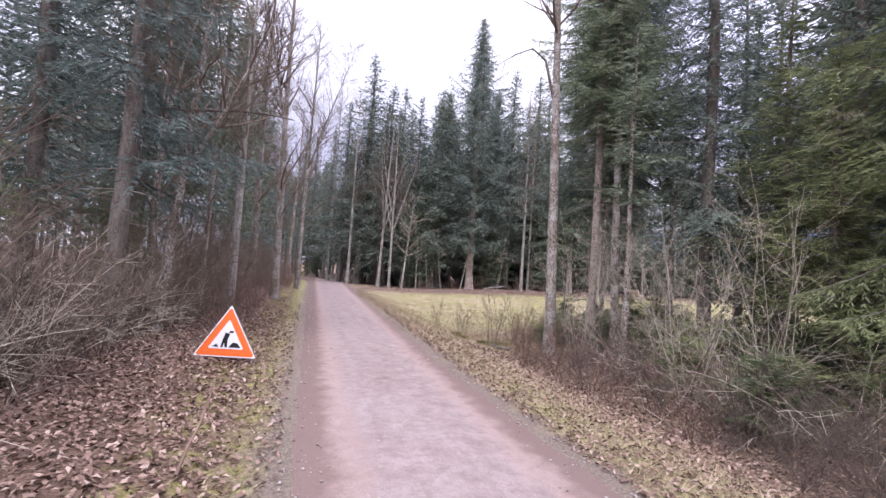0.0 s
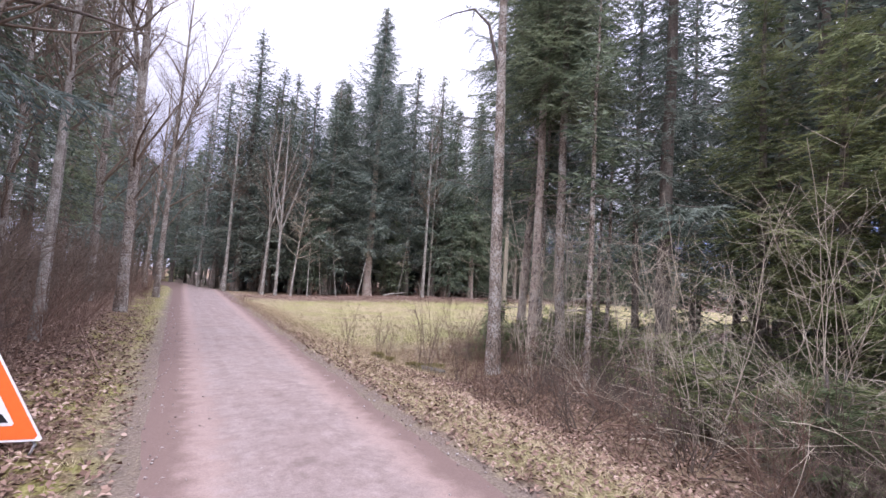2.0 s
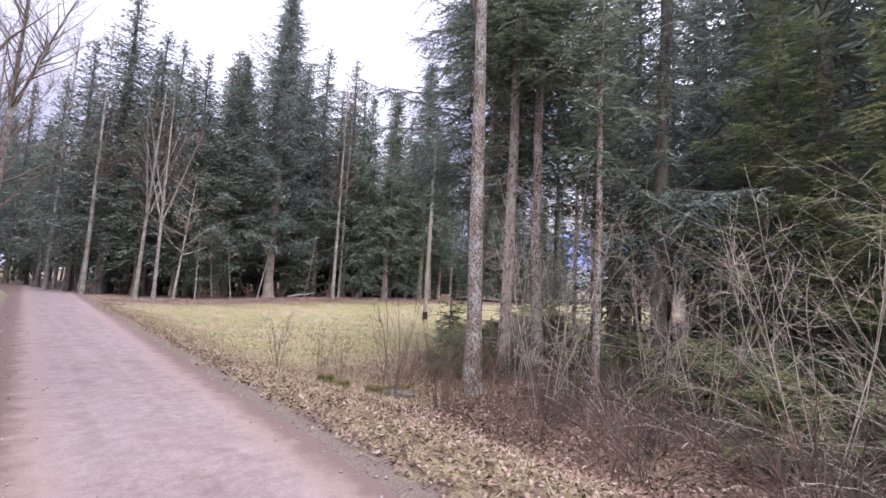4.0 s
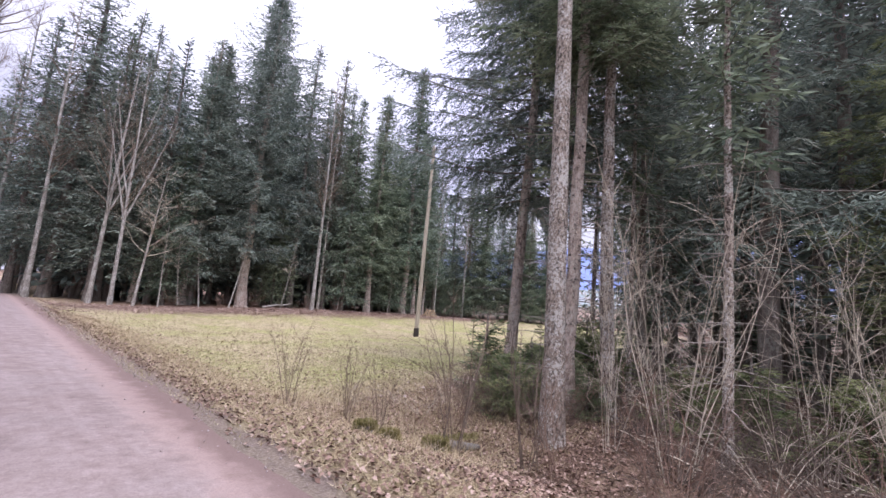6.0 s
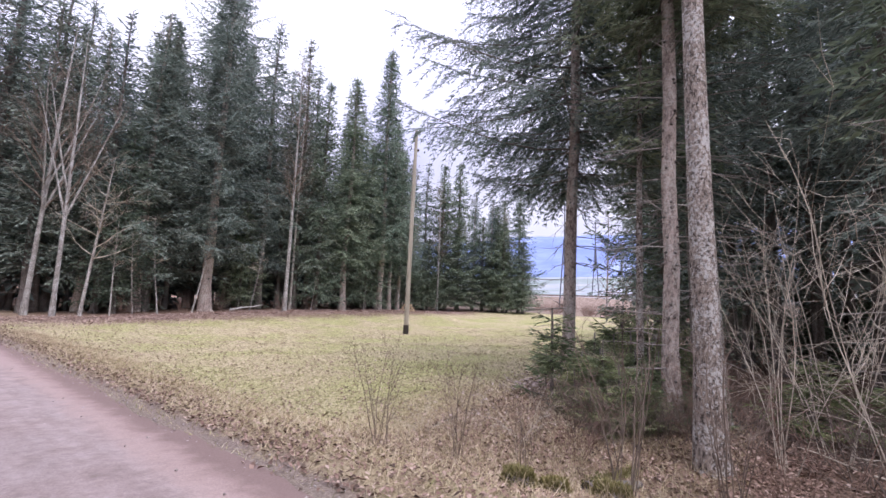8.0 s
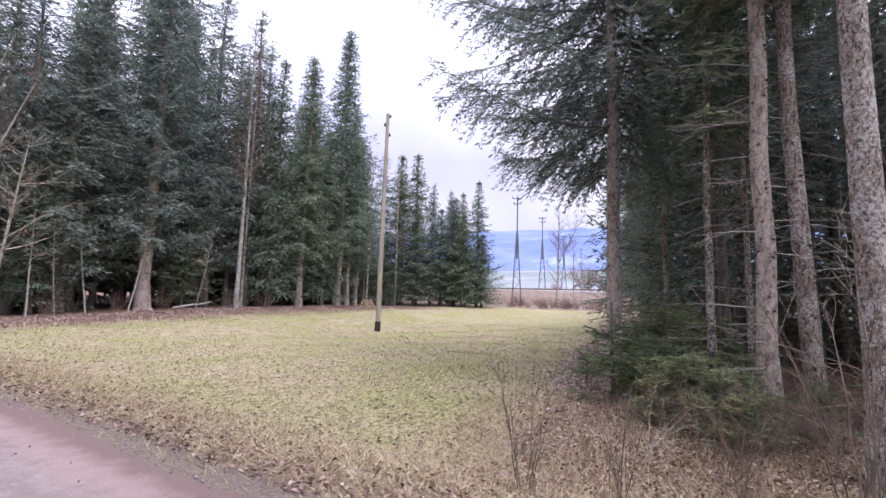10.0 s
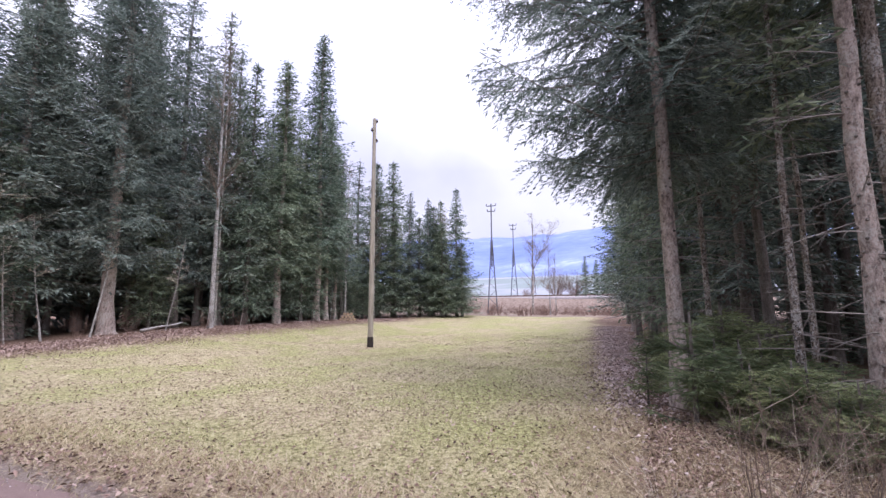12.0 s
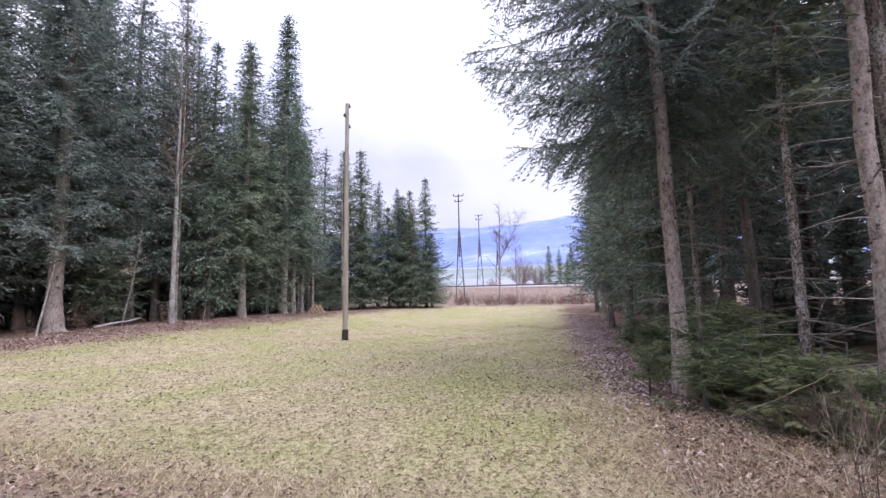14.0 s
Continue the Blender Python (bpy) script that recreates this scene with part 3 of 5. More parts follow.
# ---------------------------------------------------------------- spruces that the woods are made of
dense = spruce("spruce_tree", 17, 2.6, 4.1, 0.22, RNG(11), "tall dark green spruce with dense drooping limbs", 0.62, NEEDLE_BLUE, BARK_SPRUCE, whorl=0.46, full=0.2, hang=0.8, infill=4)
slim = spruce("spruce_tree", 18, 4.0, 3.0, 0.16, RNG(12), "slim tall spruce with a bare pale lower trunk", 0.62, NEEDLE, BARK_SPRUCE, whorl=0.40, full=0.22, hang=0.9, taper=1.05, droop=0.5, lift=0.55, infill=5)
ragged = spruce("spruce_tree", 19, 3.4, 3.5, 0.18, RNG(13), "tall ragged spruce with thin grey-green crown", 0.55, NEEDLE_BLUE, BARK_DARK, thin=0.2, whorl=0.46, full=0.14, hang=0.8)
young = spruce("spruce_tree", 12, 1.0, 2.8, 0.12, RNG(14), "younger dense green spruce with limbs to the ground", 0.62, NEEDLE, BARK_DARK, whorl=0.40, full=0.15, hang=0.8, taper=1.05, droop=0.45, lift=0.5, infill=3)
broad = spruce("spruce_tree", 25, 4.0, 4.6, 0.30, RNG(21), "broad old spruce with layered drooping limbs and a stout pale trunk", 0.66, NEEDLE_BLUE, BARK_SPRUCE, whorl=0.58, full=0.3, hang=0.9, droop=0.42, lift=0.5, infill=8, profile=((4.0, 7.0, 14.0, 17.0, 20.5, 24.6), (3.4, 4.7, 4.5, 3.2, 1.7, 0.25)))
inner = spruce("spruce_tree", 16, 5.0, 2.8, 0.15, RNG(15), "dark spruce with dead lower sticks inside the wood", 0.42, NEEDLE_BLUE, BARK_DARK, dead=0.9)
dense_far = spruce("spruce_tree", 17, 2.6, 4.0, 0.2, RNG(18), "tall dark green spruce inside the wood", 0.42, NEEDLE_BLUE, BARK_DARK, whorl=0.4, full=0.12)
near_young = spruce("spruce_tree", 13, 0.9, 2.5, 0.12, RNG(19), "dense green spruce with limbs down to the ground", 1.0, NEEDLE_FRESH, BARK_DARK, whorl=0.36, hang=0.8, thin=0.3, full=0.1)
small = spruce("young_spruce", 1.7, 0.15, 0.95, 0.025, RNG(16), "low bushy young spruce under taller trees", 1.1, NEEDLE_FRESH, BARK_DARK, whorl=0.16, dead=0, droop=0.05, group="young spruces")
sapling = spruce("spruce_sapling", 1.4, 0.3, 0.55, 0.016, RNG(17), "small sparse spruce sapling at the meadow's edge", 1.2, NEEDLE_FRESH, BARK_DARK, whorl=0.2, dead=0, droop=-0.1, group="young spruces")

near_thin = spruce("spruce_tree", 17, 3.0, 2.5, 0.15, RNG(22), "spruce with open drooping limbs and sky between them", 0.85, NEEDLE_BLUE, BARK_DARK, whorl=0.5, hang=0.8, thin=0.3, full=0.1, infill=1, dead=0.8)

# north wood: trees along its edge
stand(broad, 14.7, 41.9, 20)
stand(dense, 11.6, 43.6, 130, 1.15, 1.08)
again(dense, 17.6, 45.2, 40, 1.1, 1.15)
again(dense_far, 15.6, 46.2, 250, 1.3, 1.3)
again(ragged, 20.6, 41.7, 75, 1.15, 1.08, label="tall grey-green spruce with a thin crown behind a birch")
again(ragged, 18.5, 42.6, 190, 1.2, 1.1, label="tall grey-green spruce with a thin crown behind a birch")
again(dense, 12.8, 45.5, 10, 1.0, 1.12)
again(ragged, 5.3, 46.6, 10, 1.5, 1.17)
again(ragged, 7.6, 45.6, 190, 1.2, 1.0)
again(dense_far, 3.9, 49.0, 80, 1.0, 1.05)
stand(young, 21.6, 40.6, 60, 1.2, 1.42)
stand(slim, 27.0, 39.7, 0, 1.35, 1.22)
again(slim, 23.4, 39.8, 200, 1.3, 1.0)
again(young, 24.6, 40.9, 100, 1.2, 1.2)
again(ragged, 22.0, 42.2, 100, 1.0, 0.98)
again(young, 26.0, 40.2, 210, 1.15, 1.1)
again(slim, 28.7, 40.2, 140, 1.0, 0.9)
again(slim, 30.4, 40.8, 20, 0.95, 0.8)
stand(ragged, 20.2, 43.0, 75, 0.9, 0.95)
again(ragged, 17.5, 44.6, 165, 1.0, 1.0)
again(dense, 9.3, 44.8, 250, 1.0, 0.98)
again(dense_far, 17.0, 46.5, 300, 0.95, 0.88)
again(dense_far, 6.8, 47.5, 30, 0.9, 0.9)
again(young, 10.4, 43.0, 300, 1.0, 0.9)
again(young, 17.0, 42.3, 300, 0.8, 0.6)
rng = RNG(77)
stand(inner, 11.0, 47.5, 0)
stand(dense_far, 8.2, 46.2, 0)
for gx0, gy0 in [(x, y) for y in (44.6, 48.0) for x in np.arange(6.5, 36, 2.7)]:
    xx, yy = gx0 + rng.uniform(-1, 1), gy0 + rng.uniform(-1.0, 1.2) + max(0, gx0 - 26) * 0.15
    again((inner, inner, ragged, dense_far)[rng.integers(0, 4)], xx, yy, rng.uniform(0, 360), rng.uniform(0.95, 1.2), rng.uniform(0.9, 1.15))

# far end of the meadow
for x, y, p, s, sz, t in ((38.9, 40.6, young, 1.5, 1.28, 100), (37.4, 41.6, young, 1.4, 1.25, 10), (31.5, 43.5, young, 1.2, 0.8, 0), (34.5, 42.8, young, 1.2, 0.7, 60), (36.2, 42.2, young, 1.0, 0.6, 60), (29.5, 43.0, young, 1.1, 0.9, 60), (26.8, 42.5, young, 1.1, 0.8, 0), (36.5, 43.0, ragged, 0.9, 0.8, 200), (40.0, 39.4, dense, 0.62, 0.72, 60), (40.6, 37.6, dense, 0.6, 0.68, 140), (41.2, 36.6, young, 1.0, 0.95, 40), (42.0, 35.3, young, 1.05, 1.06, 300), (40.2, 36.0, young, 1.2, 0.75, 20), (39.8, 38.2, young, 1.3, 0.8, 80), (38.2, 40.0, young, 1.3, 0.75, 80), (41.6, 34.6, young, 1.1, 0.6, 20), (40.9, 37.2, young, 1.2, 0.9, 220), (33.5, 42.5, inner, 1.0, 0.9, 20), (34.5, 45.0, ragged, 0.9, 0.9, 20), (39.5, 42.5, inner, 1, 0.85, 0), (43.0, 38.5, inner, 0.9, 0.7, 0)):
    again(p, x, y, t, s, sz)

# left wood, road end, and what stands behind the start
stand(near_thin, -2.3, 13.2, 15)
for x, y, p, s, sz, t in ((-4.3, 14.6, near_thin, 0.95, 0.9, 140), (-7.5, 14.5, ragged, 0.9, 0.95, 200), (-3.6, 17.6, near_thin, 1.0, 1.0, 90), (-6.0, 18.0, dense_far, 1.0, 1.0, 0), (-3.4, 20.5, slim, 1.0, 1.0, 60),
                          (-5.5, 24.0, ragged, 1.0, 1.0, 30), (-3.6, 28.0, ragged, 1.0, 1.0, 130), (-6.0, 31.0, inner, 1.1, 1.1, 0), (-3.8, 35.0, slim, 1.0, 1.0, 0), (-5.0, 41.0, dense_far, 1.0, 1.0, 0), (-4.0, 47.0, ragged, 1.0, 1.0, 0),
                          (-9.0, 28.0, inner, 1.1, 1.1, 30), (-4.0, 56.0, ragged, 1.0, 1.1, 0), (-6.0, 62.0, dense_far, 1.0, 1.1, 0), (0.0, 72.0, slim, 1.0, 0.9, 0),
                          (2.6, 55.0, ragged, 0.95, 0.9, 0), (4.3, 51.5, dense, 0.75, 0.85, 0), (0.9, 60.0, dense_far, 0.9, 1.0, 0), (-0.6, 66.0, ragged, 1.0, 1.05, 0), (-2.6, 60, inner, 1, 1, 0), (2.2, 62.0, young, 1.1, 1.2, 0), (6.2, 50.5, ragged, 0.9, 0.9, 90), (5.0, 54.0, dense_far, 0.9, 0.9, 0), (3.0, 66.0, dense_far, 0.9, 0.8, 0), (-8, 4, inner, 1.1, 1.1, 60), (-5, -3, dense_far, 1, 1, 30), (-9, -8, inner, 1.1, 1.1, 60), (9, -4, dense_far, 1, 1, 80), (12, -10, inner, 1, 1, 0), (8.5, 2.5, dense_far, 1, 1, 10)):
    again(p, x, y, t, s, sz)

# right wood south of the meadow
for x, y, p, s, sz, t in ((10.1, 12.9, near_thin, 1.0, 1.0, 220), (11.5, 10.5, inner, 1.0, 1.0, 0), (10.2, 7.6, near_thin, 1.05, 1.0, 10), (15.0, 9.0, ragged, 1.0, 1.0, 0), (13.4, 12.0, inner, 1.0, 1.0, 60), (9.3, 8.3, near_young, 0.95, 1.1, 60),
                          (14.8, 16.0, ragged, 0.8, 0.72, 30), (17.0, 17.3, young, 0.95, 1.1, 130), (18.0, 13.5, inner, 1.0, 1.0, 40), (20.5, 18.2, ragged, 0.85, 0.66, 250), (19.0, 15.2, inner, 1.0, 1.0, 200), (22.0, 15.8, inner, 1.0, 0.9, 80), (17.8, 14.4, ragged, 0.9, 0.9, 40), (24.0, 14.8, inner, 1.1, 1.0, 0), (23.4, 18.0, slim, 1.1, 0.75, 0), (26.5, 18.8, ragged, 0.8, 0.62, 90), (31.0, 19.2, slim, 1.0, 0.6, 190), (36.0, 19.7, ragged, 0.8, 0.52, 40), (37.0, 18.6, slim, 0.9, 0.7, 0),
                          (22.0, 13.0, inner, 1.0, 1.0, 20), (27.0, 13.5, inner, 1.0, 1.0, 70), (34.5, 15.0, ragged, 0.9, 0.8, 0), (16.5, 11.5, inner, 1.0, 1.0, 120), (13.0, 5.0, dense_far, 1.0, 1.0, 180), (20, 8, inner, 1.1, 1.1, 0), (26, 8, inner, 1.1, 1.1, 60), (32, 11, dense_far, 1, 1, 60)):
    again(p, x, y, t, s, sz)

for k, (x, y) in enumerate(((19.5, 13.6), (24.5, 15.2), (30.5, 15.5), (34.0, 16.4), (38.0, 17.2), (21.0, 11.0), (26.0, 11.5), (41.0, 18.2))):
    again(young, x, y, k * 57, 0.95, 0.34 + 0.05 * (k % 4), label="low understorey spruce between taller trunks")

for k, (x, y) in enumerate(((13.2, 15.9), (16.8, 16.2), (20.2, 16.4), (15.0, 12.6), (24.6, 16.6), (27.6, 16.4))):
    again(inner, x, y, k * 77, 0.75 + 0.1 * (k % 3), 0.85 + 0.06 * (k % 4))

# trees beside the meadow's corner, which the walk passes close by
edge_spruce = spruce("spruce_tree", 19, 4.3, 4.0, 0.125, RNG(31), "tall leaning spruce with long drooping limbs over the meadow", 0.92, NEEDLE_BLUE, BARK_SPRUCE, lean=(0.045, 0.004), dead=0.7, droop=0.30, whorl=0.19, infill=0, gap=3.3, gap_wide=0.66, stick=1.9, knots=70, hang=1.0, separate=True, full=0.3, lift=0.6, profile=((4.3, 5.2, 6.2, 8.0, 12.0, 19.0), (2.0, 3.9, 4.0, 3.6, 2.6, 0.3)))
stand(edge_spruce, 10.25, 17.8, 0)
straight = spruce("spruce_tree", 18, 6.6, 2.6, 0.115, RNG(32), "straight spruce with pinkish scaly trunk and dead side sticks", 0.9, NEEDLE, BARK_SPRUCE, lean=(-0.005, 0.004), dead=0.95, whorl=0.4, stick=1.9, knots=110, separate=True)
stand(straight, 8.85, 15.63, 30)
second = spruce("spruce_tree", 16, 6.6, 2.6, 0.115, RNG(33), "slightly crooked spruce with a lichen-grey trunk", 0.9, NEEDLE, BARK_LICHEN, lean=(-0.012, 0.02), dead=0.7, stick=1.5, knots=60, separate=True)
stand(second, 9.25, 15.08, 0)
thin_one = spruce("spruce_tree", 9, 4.6, 1.2, 0.055, RNG(34), "thin suppressed spruce with mostly dead sticks", 0.8, NEEDLE, BARK_LICHEN, dead=0.95, whorl=0.5, stick=1.6, knots=30)
stand(thin_one, 9.6, 16.25, 0)
again(thin_one, 12.9, 17.0, 100, 1.0, 1.0)
again(thin_one, 11.6, 15.6, 200, 0.9, 1.1)
again(thin_one, 8.0, 13.1, 200, 1.0, 0.9)

for x, y, s, t in ((11.3, 17.0, 1.0, 0), (12.3, 16.9, 1.05, 80), (10.4, 16.6, 0.75, 160), (13.4, 17.4, 0.85, 210), (11.7, 16.1, 0.9, 300), (14.6, 17.9, 0.7, 20), (9.95, 16.2, 0.6, 140), (9.85, 16.95, 0.65, 10), (10.35, 16.9, 0.7, 90), (9.5, 16.3, 0.6, 200), (9.3, 15.9, 0.6, 20), (9.0, 16.4, 0.45, 80), (8.75, 16.0, 0.4, 250), (9.35, 17.0, 0.4, 330), (7.3, 10.6, 0.7, 40), (7.0, 9.0, 0.75, 170), (10.9, 17.6, 0.55, 70), (12.0, 17.9, 0.5, 170), (8.7, 10.9, 0.8, 60), (9.0, 9.8, 0.9, 140), (8.9, 8.2, 0.8, 200), (8.9, 11.8, 0.8, 300), (8.6, 16.6, 0.6, 10), (8.1, 16.3, 0.42, 75), (8.4, 16.5, 0.6, 45), (8.0, 16.15, 0.5, 165), (7.6, 16.0, 0.4, 285), (8.9, 17.0, 0.55, 20), (8.3, 16.9, 0.42, 200), (7.7, 16.45, 0.36, 310), (9.6, 17.35, 0.5, 120), (8.45, 15.95, 0.5, 190), (7.95, 15.75, 0.4, 250), (10.3, 17.25, 0.7, 30), (8.75, 15.2, 0.45, 120), (9.0, 13.0, 0.8, 100), (7.5, 9.0, 0.7, 40), (9.4, 14.0, 0.7, 120), (16.6, 18.2, 0.7, 190)):
    again(small, x, y, t, s * 1.25, s) if (x, s) != (11.3, 1.0) else stand(small, x, y, t, s * 1.25, s)
stand(near_young, 10.0, 11.0, 40, 0.85, 0.62)
again(near_young, 9.2, 9.5, 150, 0.75, 0.5)
again(near_young, 9.0, 6.6, 250, 0.85, 0.7)
for x, y, t, s in ((-3.4, 10.4, 30, 0.62), (-4.4, 12.6, 160, 0.7), (-3.0, 8.6, 280, 0.5), (-3.2, 15.6, 90, 0.6)):
    again(near_young, x, y, t, s, s * 0.52, label="low dark spruce with boughs down to the leaf litter")
stand(sapling, 9.2, 17.65, 0, 1.3, 1.15)
again(sapling, 10.4, 18.3, 90, 0.7, 0.6, label="tiny bluish spruce seedling in the leaf litter")

# ---------------------------------------------------------------- leafless trees
lichen_tree = bare_tree("broadleaf_tree", 17, 0.14, RNG(41), "leafless tree with scaly lichen-covered trunk", (-0.012, 0.008), BARK_LICHEN, TWIG_GREY, first=0.42, limbs_n=30, spread=0.22, up=0.7, sides=14, separate=True)
stand(lichen_tree, 7.12, 14.95, 0)
crook = Geo()
crook.tube([(-0.07, 0.05, 6.0), (-0.13, 0.12, 6.6), (-0.28, 0.22, 7.3), (-0.42, 0.32, 8.0), (-0.75, 0.5, 8.35), (-1.15, 0.72, 8.2), (-1.6, 0.95, 7.9)], [0.05, 0.048, 0.042, 0.036, 0.026, 0.018, 0.006], 7)
part("limb", crook, BARK_DARK, lichen_tree, "dark crooked limb bending over", True)
for k, (x, y, z) in enumerate(((-0.75, 0.5, 8.35), (-1.0, 0.64, 8.28), (-1.2, 0.75, 8.15), (-1.4, 0.85, 8.05))):
    crook = Geo()
    crook.tube(curve_pts((x, y, z), (-0.25, 0.15, -0.8), 0.7 + 0.2 * (k % 2), 4, RNG(90 + k), 0.12), np.linspace(0.01, 0.003, 5), 4)
    part("drooping_twig", crook, TWIG_GREY, lichen_tree)
forked = bare_tree("broadleaf_tree", 15, 0.15, RNG(42), "pale forked leafless tree at the wood's edge", (0.03, 0.0), BARK_PALE, TWIG_GREY, first=0.3, limbs_n=40, spread=0.24, up=1.3, fork=3)
stand(forked, 6.75, 42.6, 0, 0.8, 1.0)
single = bare_tree("birch_tree", 17, 0.125, RNG(43), "slender pale birch with fine bare twigs", (0.012, 0.0), BARK_PALE, TWIG_GREY, first=0.35, limbs_n=46, spread=0.17, up=1.2, fine=6)
stand(single, 18.6, 39.7, 0, 1.0, 1.05)
again(single, 19.9, 41.0, 120, 0.7, 0.95)
again(forked, 7.26, 40.3, 120, 0.68, 0.92)
wide = bare_tree("broadleaf_tree", 8, 0.075, RNG(44), "small spreading leafless tree with long side limbs", (0.05, 0.0), BARK_PALE, TWIG_PALE, first=0.35, limbs_n=26, spread=0.42, up=0.5, fine=6)
stand(wide, 8.5, 41.2, 0)
pole_like = bare_tree("young_tree", 6, 0.04, RNG(45), "thin leaning leafless sapling before the wood", (0.22, 0.05), BARK_PALE, TWIG_PALE, first=0.5, limbs_n=10, spread=0.2, group="leafless saplings", wander=0.04)
stand(pole_like, 13.5, 40.9, 0)
for x, y, t, s in ((9.6, 40.9, 60, 0.8), (10.8, 41.5, 200, 0.7), (11.9, 41.3, 90, 0.9), (21.0, 40.2, 0, 0.6), (25.6, 39.9, 10, 0.7), (30.0, 40.5, 0, 0.9), (16.9, 40.8, 260, 0.8)):
    again(pole_like, x, y, t, s)
for x, y, t, s, p in ((31.5, 42.0, 0, 0.85, single), (36.0, 40.8, 60, 0.75, single), (40.8, 35.9, 60, 0.6, single), (32.6, 41.4, 160, 0.8, single), (4.6, 48.5, 30, 1.0, forked), (3.6, 55.0, 80, 0.9, single)):
    again(p, x, y, t, s)
for x, y, t, s in ((4.4, 45.0, 100, 1.05), (2.9, 50.0, 150, 1.1)):
    again(single, x, y, t, s, s)
# left of the road
leaning = bare_tree("broadleaf_tree", 9, 0.085, RNG(46), "leaning leafless tree with a long level limb", (0.10, -0.06), BARK_LICHEN, TWIG_GREY, first=0.3, limbs_n=22, spread=0.3, up=0.8, fork=1, separate=True)
stand(leaning, -1.8, 13.9, 0)
limb = Geo()
limb.tube(curve_pts((0.40, -0.25, 4.2), (1.3, 0.1, 0.12), 1.75, 8, RNG(5), 0.09, 0.1), np.linspace(0.035, 0.01, 9), 6)
part("limb", limb, BARK_DARK, leaning, "long dark level limb", True)
limb = Geo()
limb.tube(curve_pts((0.42, -0.25, 4.15), (-1.0, 0.1, 0.35), 1.1, 6, RNG(6), 0.1, -0.15), np.linspace(0.03, 0.008, 7), 6)
part("limb", limb, BARK_DARK, leaning, "dark bowed limb", True)
tall_bare = bare_tree("broadleaf_tree", 17, 0.15, RNG(47), "tall leafless tree with upswept branches", (0.0, 0.0), BARK_LICHEN, TWIG_GREY, first=0.2, limbs_n=66, spread=0.2, up=1.4, fork=1, fine=9)
stand(tall_bare, -0.35, 23.9, 0)
again(tall_bare, 0.36, 33.0, 80, 0.85, 1.0)
for x, y, t, s in ((-2.2, 19.5, 200, 0.55), (-1.6, 27.5, 30, 0.95), (-1.2, 37.5, 300, 0.9), (-0.6, 44.0, 160, 0.9), (-2.0, 51.0, 10, 0.9), (-2.6, 16.0, 70, 0.6)):
    again(tall_bare, x, y, t, s)
again(single, -1.0, 17.2, 40, 0.6, 0.65)
again(single, -1.8, 22.0, 140, 0.7, 0.75)
again(single, -2.2, 32.0, 240, 0.9, 0.9)

# ---------------------------------------------------------------- leafless shrubs
thicket = shrub("bare_shrub", 1.5, 14, RNG(59), "tangled dark brown thicket under the trees", 0.9, TWIG_DARK, TWIG_DARK, 0.007, 9, arch=-0.5)
hazel = shrub("hazel_shrub", 3.9, 7, RNG(51), "tall pale leafless hazel shrub beside the track", 0.2, TWIG_PALE, TWIG_PALE, 0.0082, 10)
arching = shrub("hazel_shrub", 2.6, 10, RNG(52), "arching leafless shrub with crossing pale stems", 0.75, TWIG_PALE, TWIG_PALE, 0.0066, 7, arch=-0.7)
rough = shrub("bare_shrub", 1.6, 9, RNG(58), "rough reddish-brown scrub before the railway bank", 0.4, TWIG_RED, TWIG_RED, 0.02, 3)
brown = shrub("bare_shrub", 2.4, 12, RNG(53), "dense grey-brown leafless shrub under the trees", 0.5, TWIG_GREY, TWIG_GREY, 0.009, 9, arch=-0.3)
reddish = shrub("bare_shrub", 1.3, 10, RNG(54), "low reddish-brown leafless shrub in dry grass", 0.45, TWIG_RED, TWIG_RED, 0.006, 9)
stand(rough, 47.0, 30.0)
stemmy = shrub("bare_shrub", 1.7, 9, RNG(55), "upright bunch of thin bare stems on the verge", 0.13, TWIG_GREY, TWIG_GREY, 0.008, 5)
stand(hazel, 6.95, 13.4, 0)
for x, y, t, s in ((7.5, 14.3, 100, 0.85), (6.95, 10.2, 200, 0.9), (7.4, 9.2, 280, 1.0), (7.8, 11.5, 330, 0.85), (8.5, 13.8, 150, 1.0), (8.3, 12.2, 60, 0.8)):
    again(hazel, x, y, t, s)
stand(arching, 7.5, 12.6, 0, 0.85)
for x, y, t, s in ((7.2, 11.1, 160, 0.7), (7.7, 10.1, 240, 0.95), (7.0, 9.5, 40, 0.9), (8.1, 9.0, 300, 1.1), (7.3, 8.3, 120, 1.05), (6.75, 17.0, 100, 0.42), (6.2, 18.2, 200, 0.3)):
    again(arching, x, y, t, s)
stand(brown, -1.9, 9.8, 0)
rng = RNG(78)
for y in np.arange(7.6, 40, 0.95):
    again(brown, -1.75 - rng.uniform(0, 1.0) + min(0.9, 0.05 * max(0, y - 12)), y + rng.uniform(-0.4, 0.4), rng.uniform(0, 360), rng.uniform(0.75, 1.15) * (1.35 if y > 13 else 1.0))
    if rng.random() < 0.75:
        again(brown, -3.1 - rng.uniform(0, 1.4), y + rng.uniform(-0.4, 0.4), rng.uniform(0, 360), rng.uniform(1.2, 1.9))
    if y > 14 and rng.random() < 0.6:
        again(reddish, -0.75 + rng.uniform(-0.3, 0.2) + min(0.5, 0.03 * (y - 14)), y, rng.uniform(0, 360), rng.uniform(0.7, 1.1))
stand(reddish, 5.6, 13.0, 0)
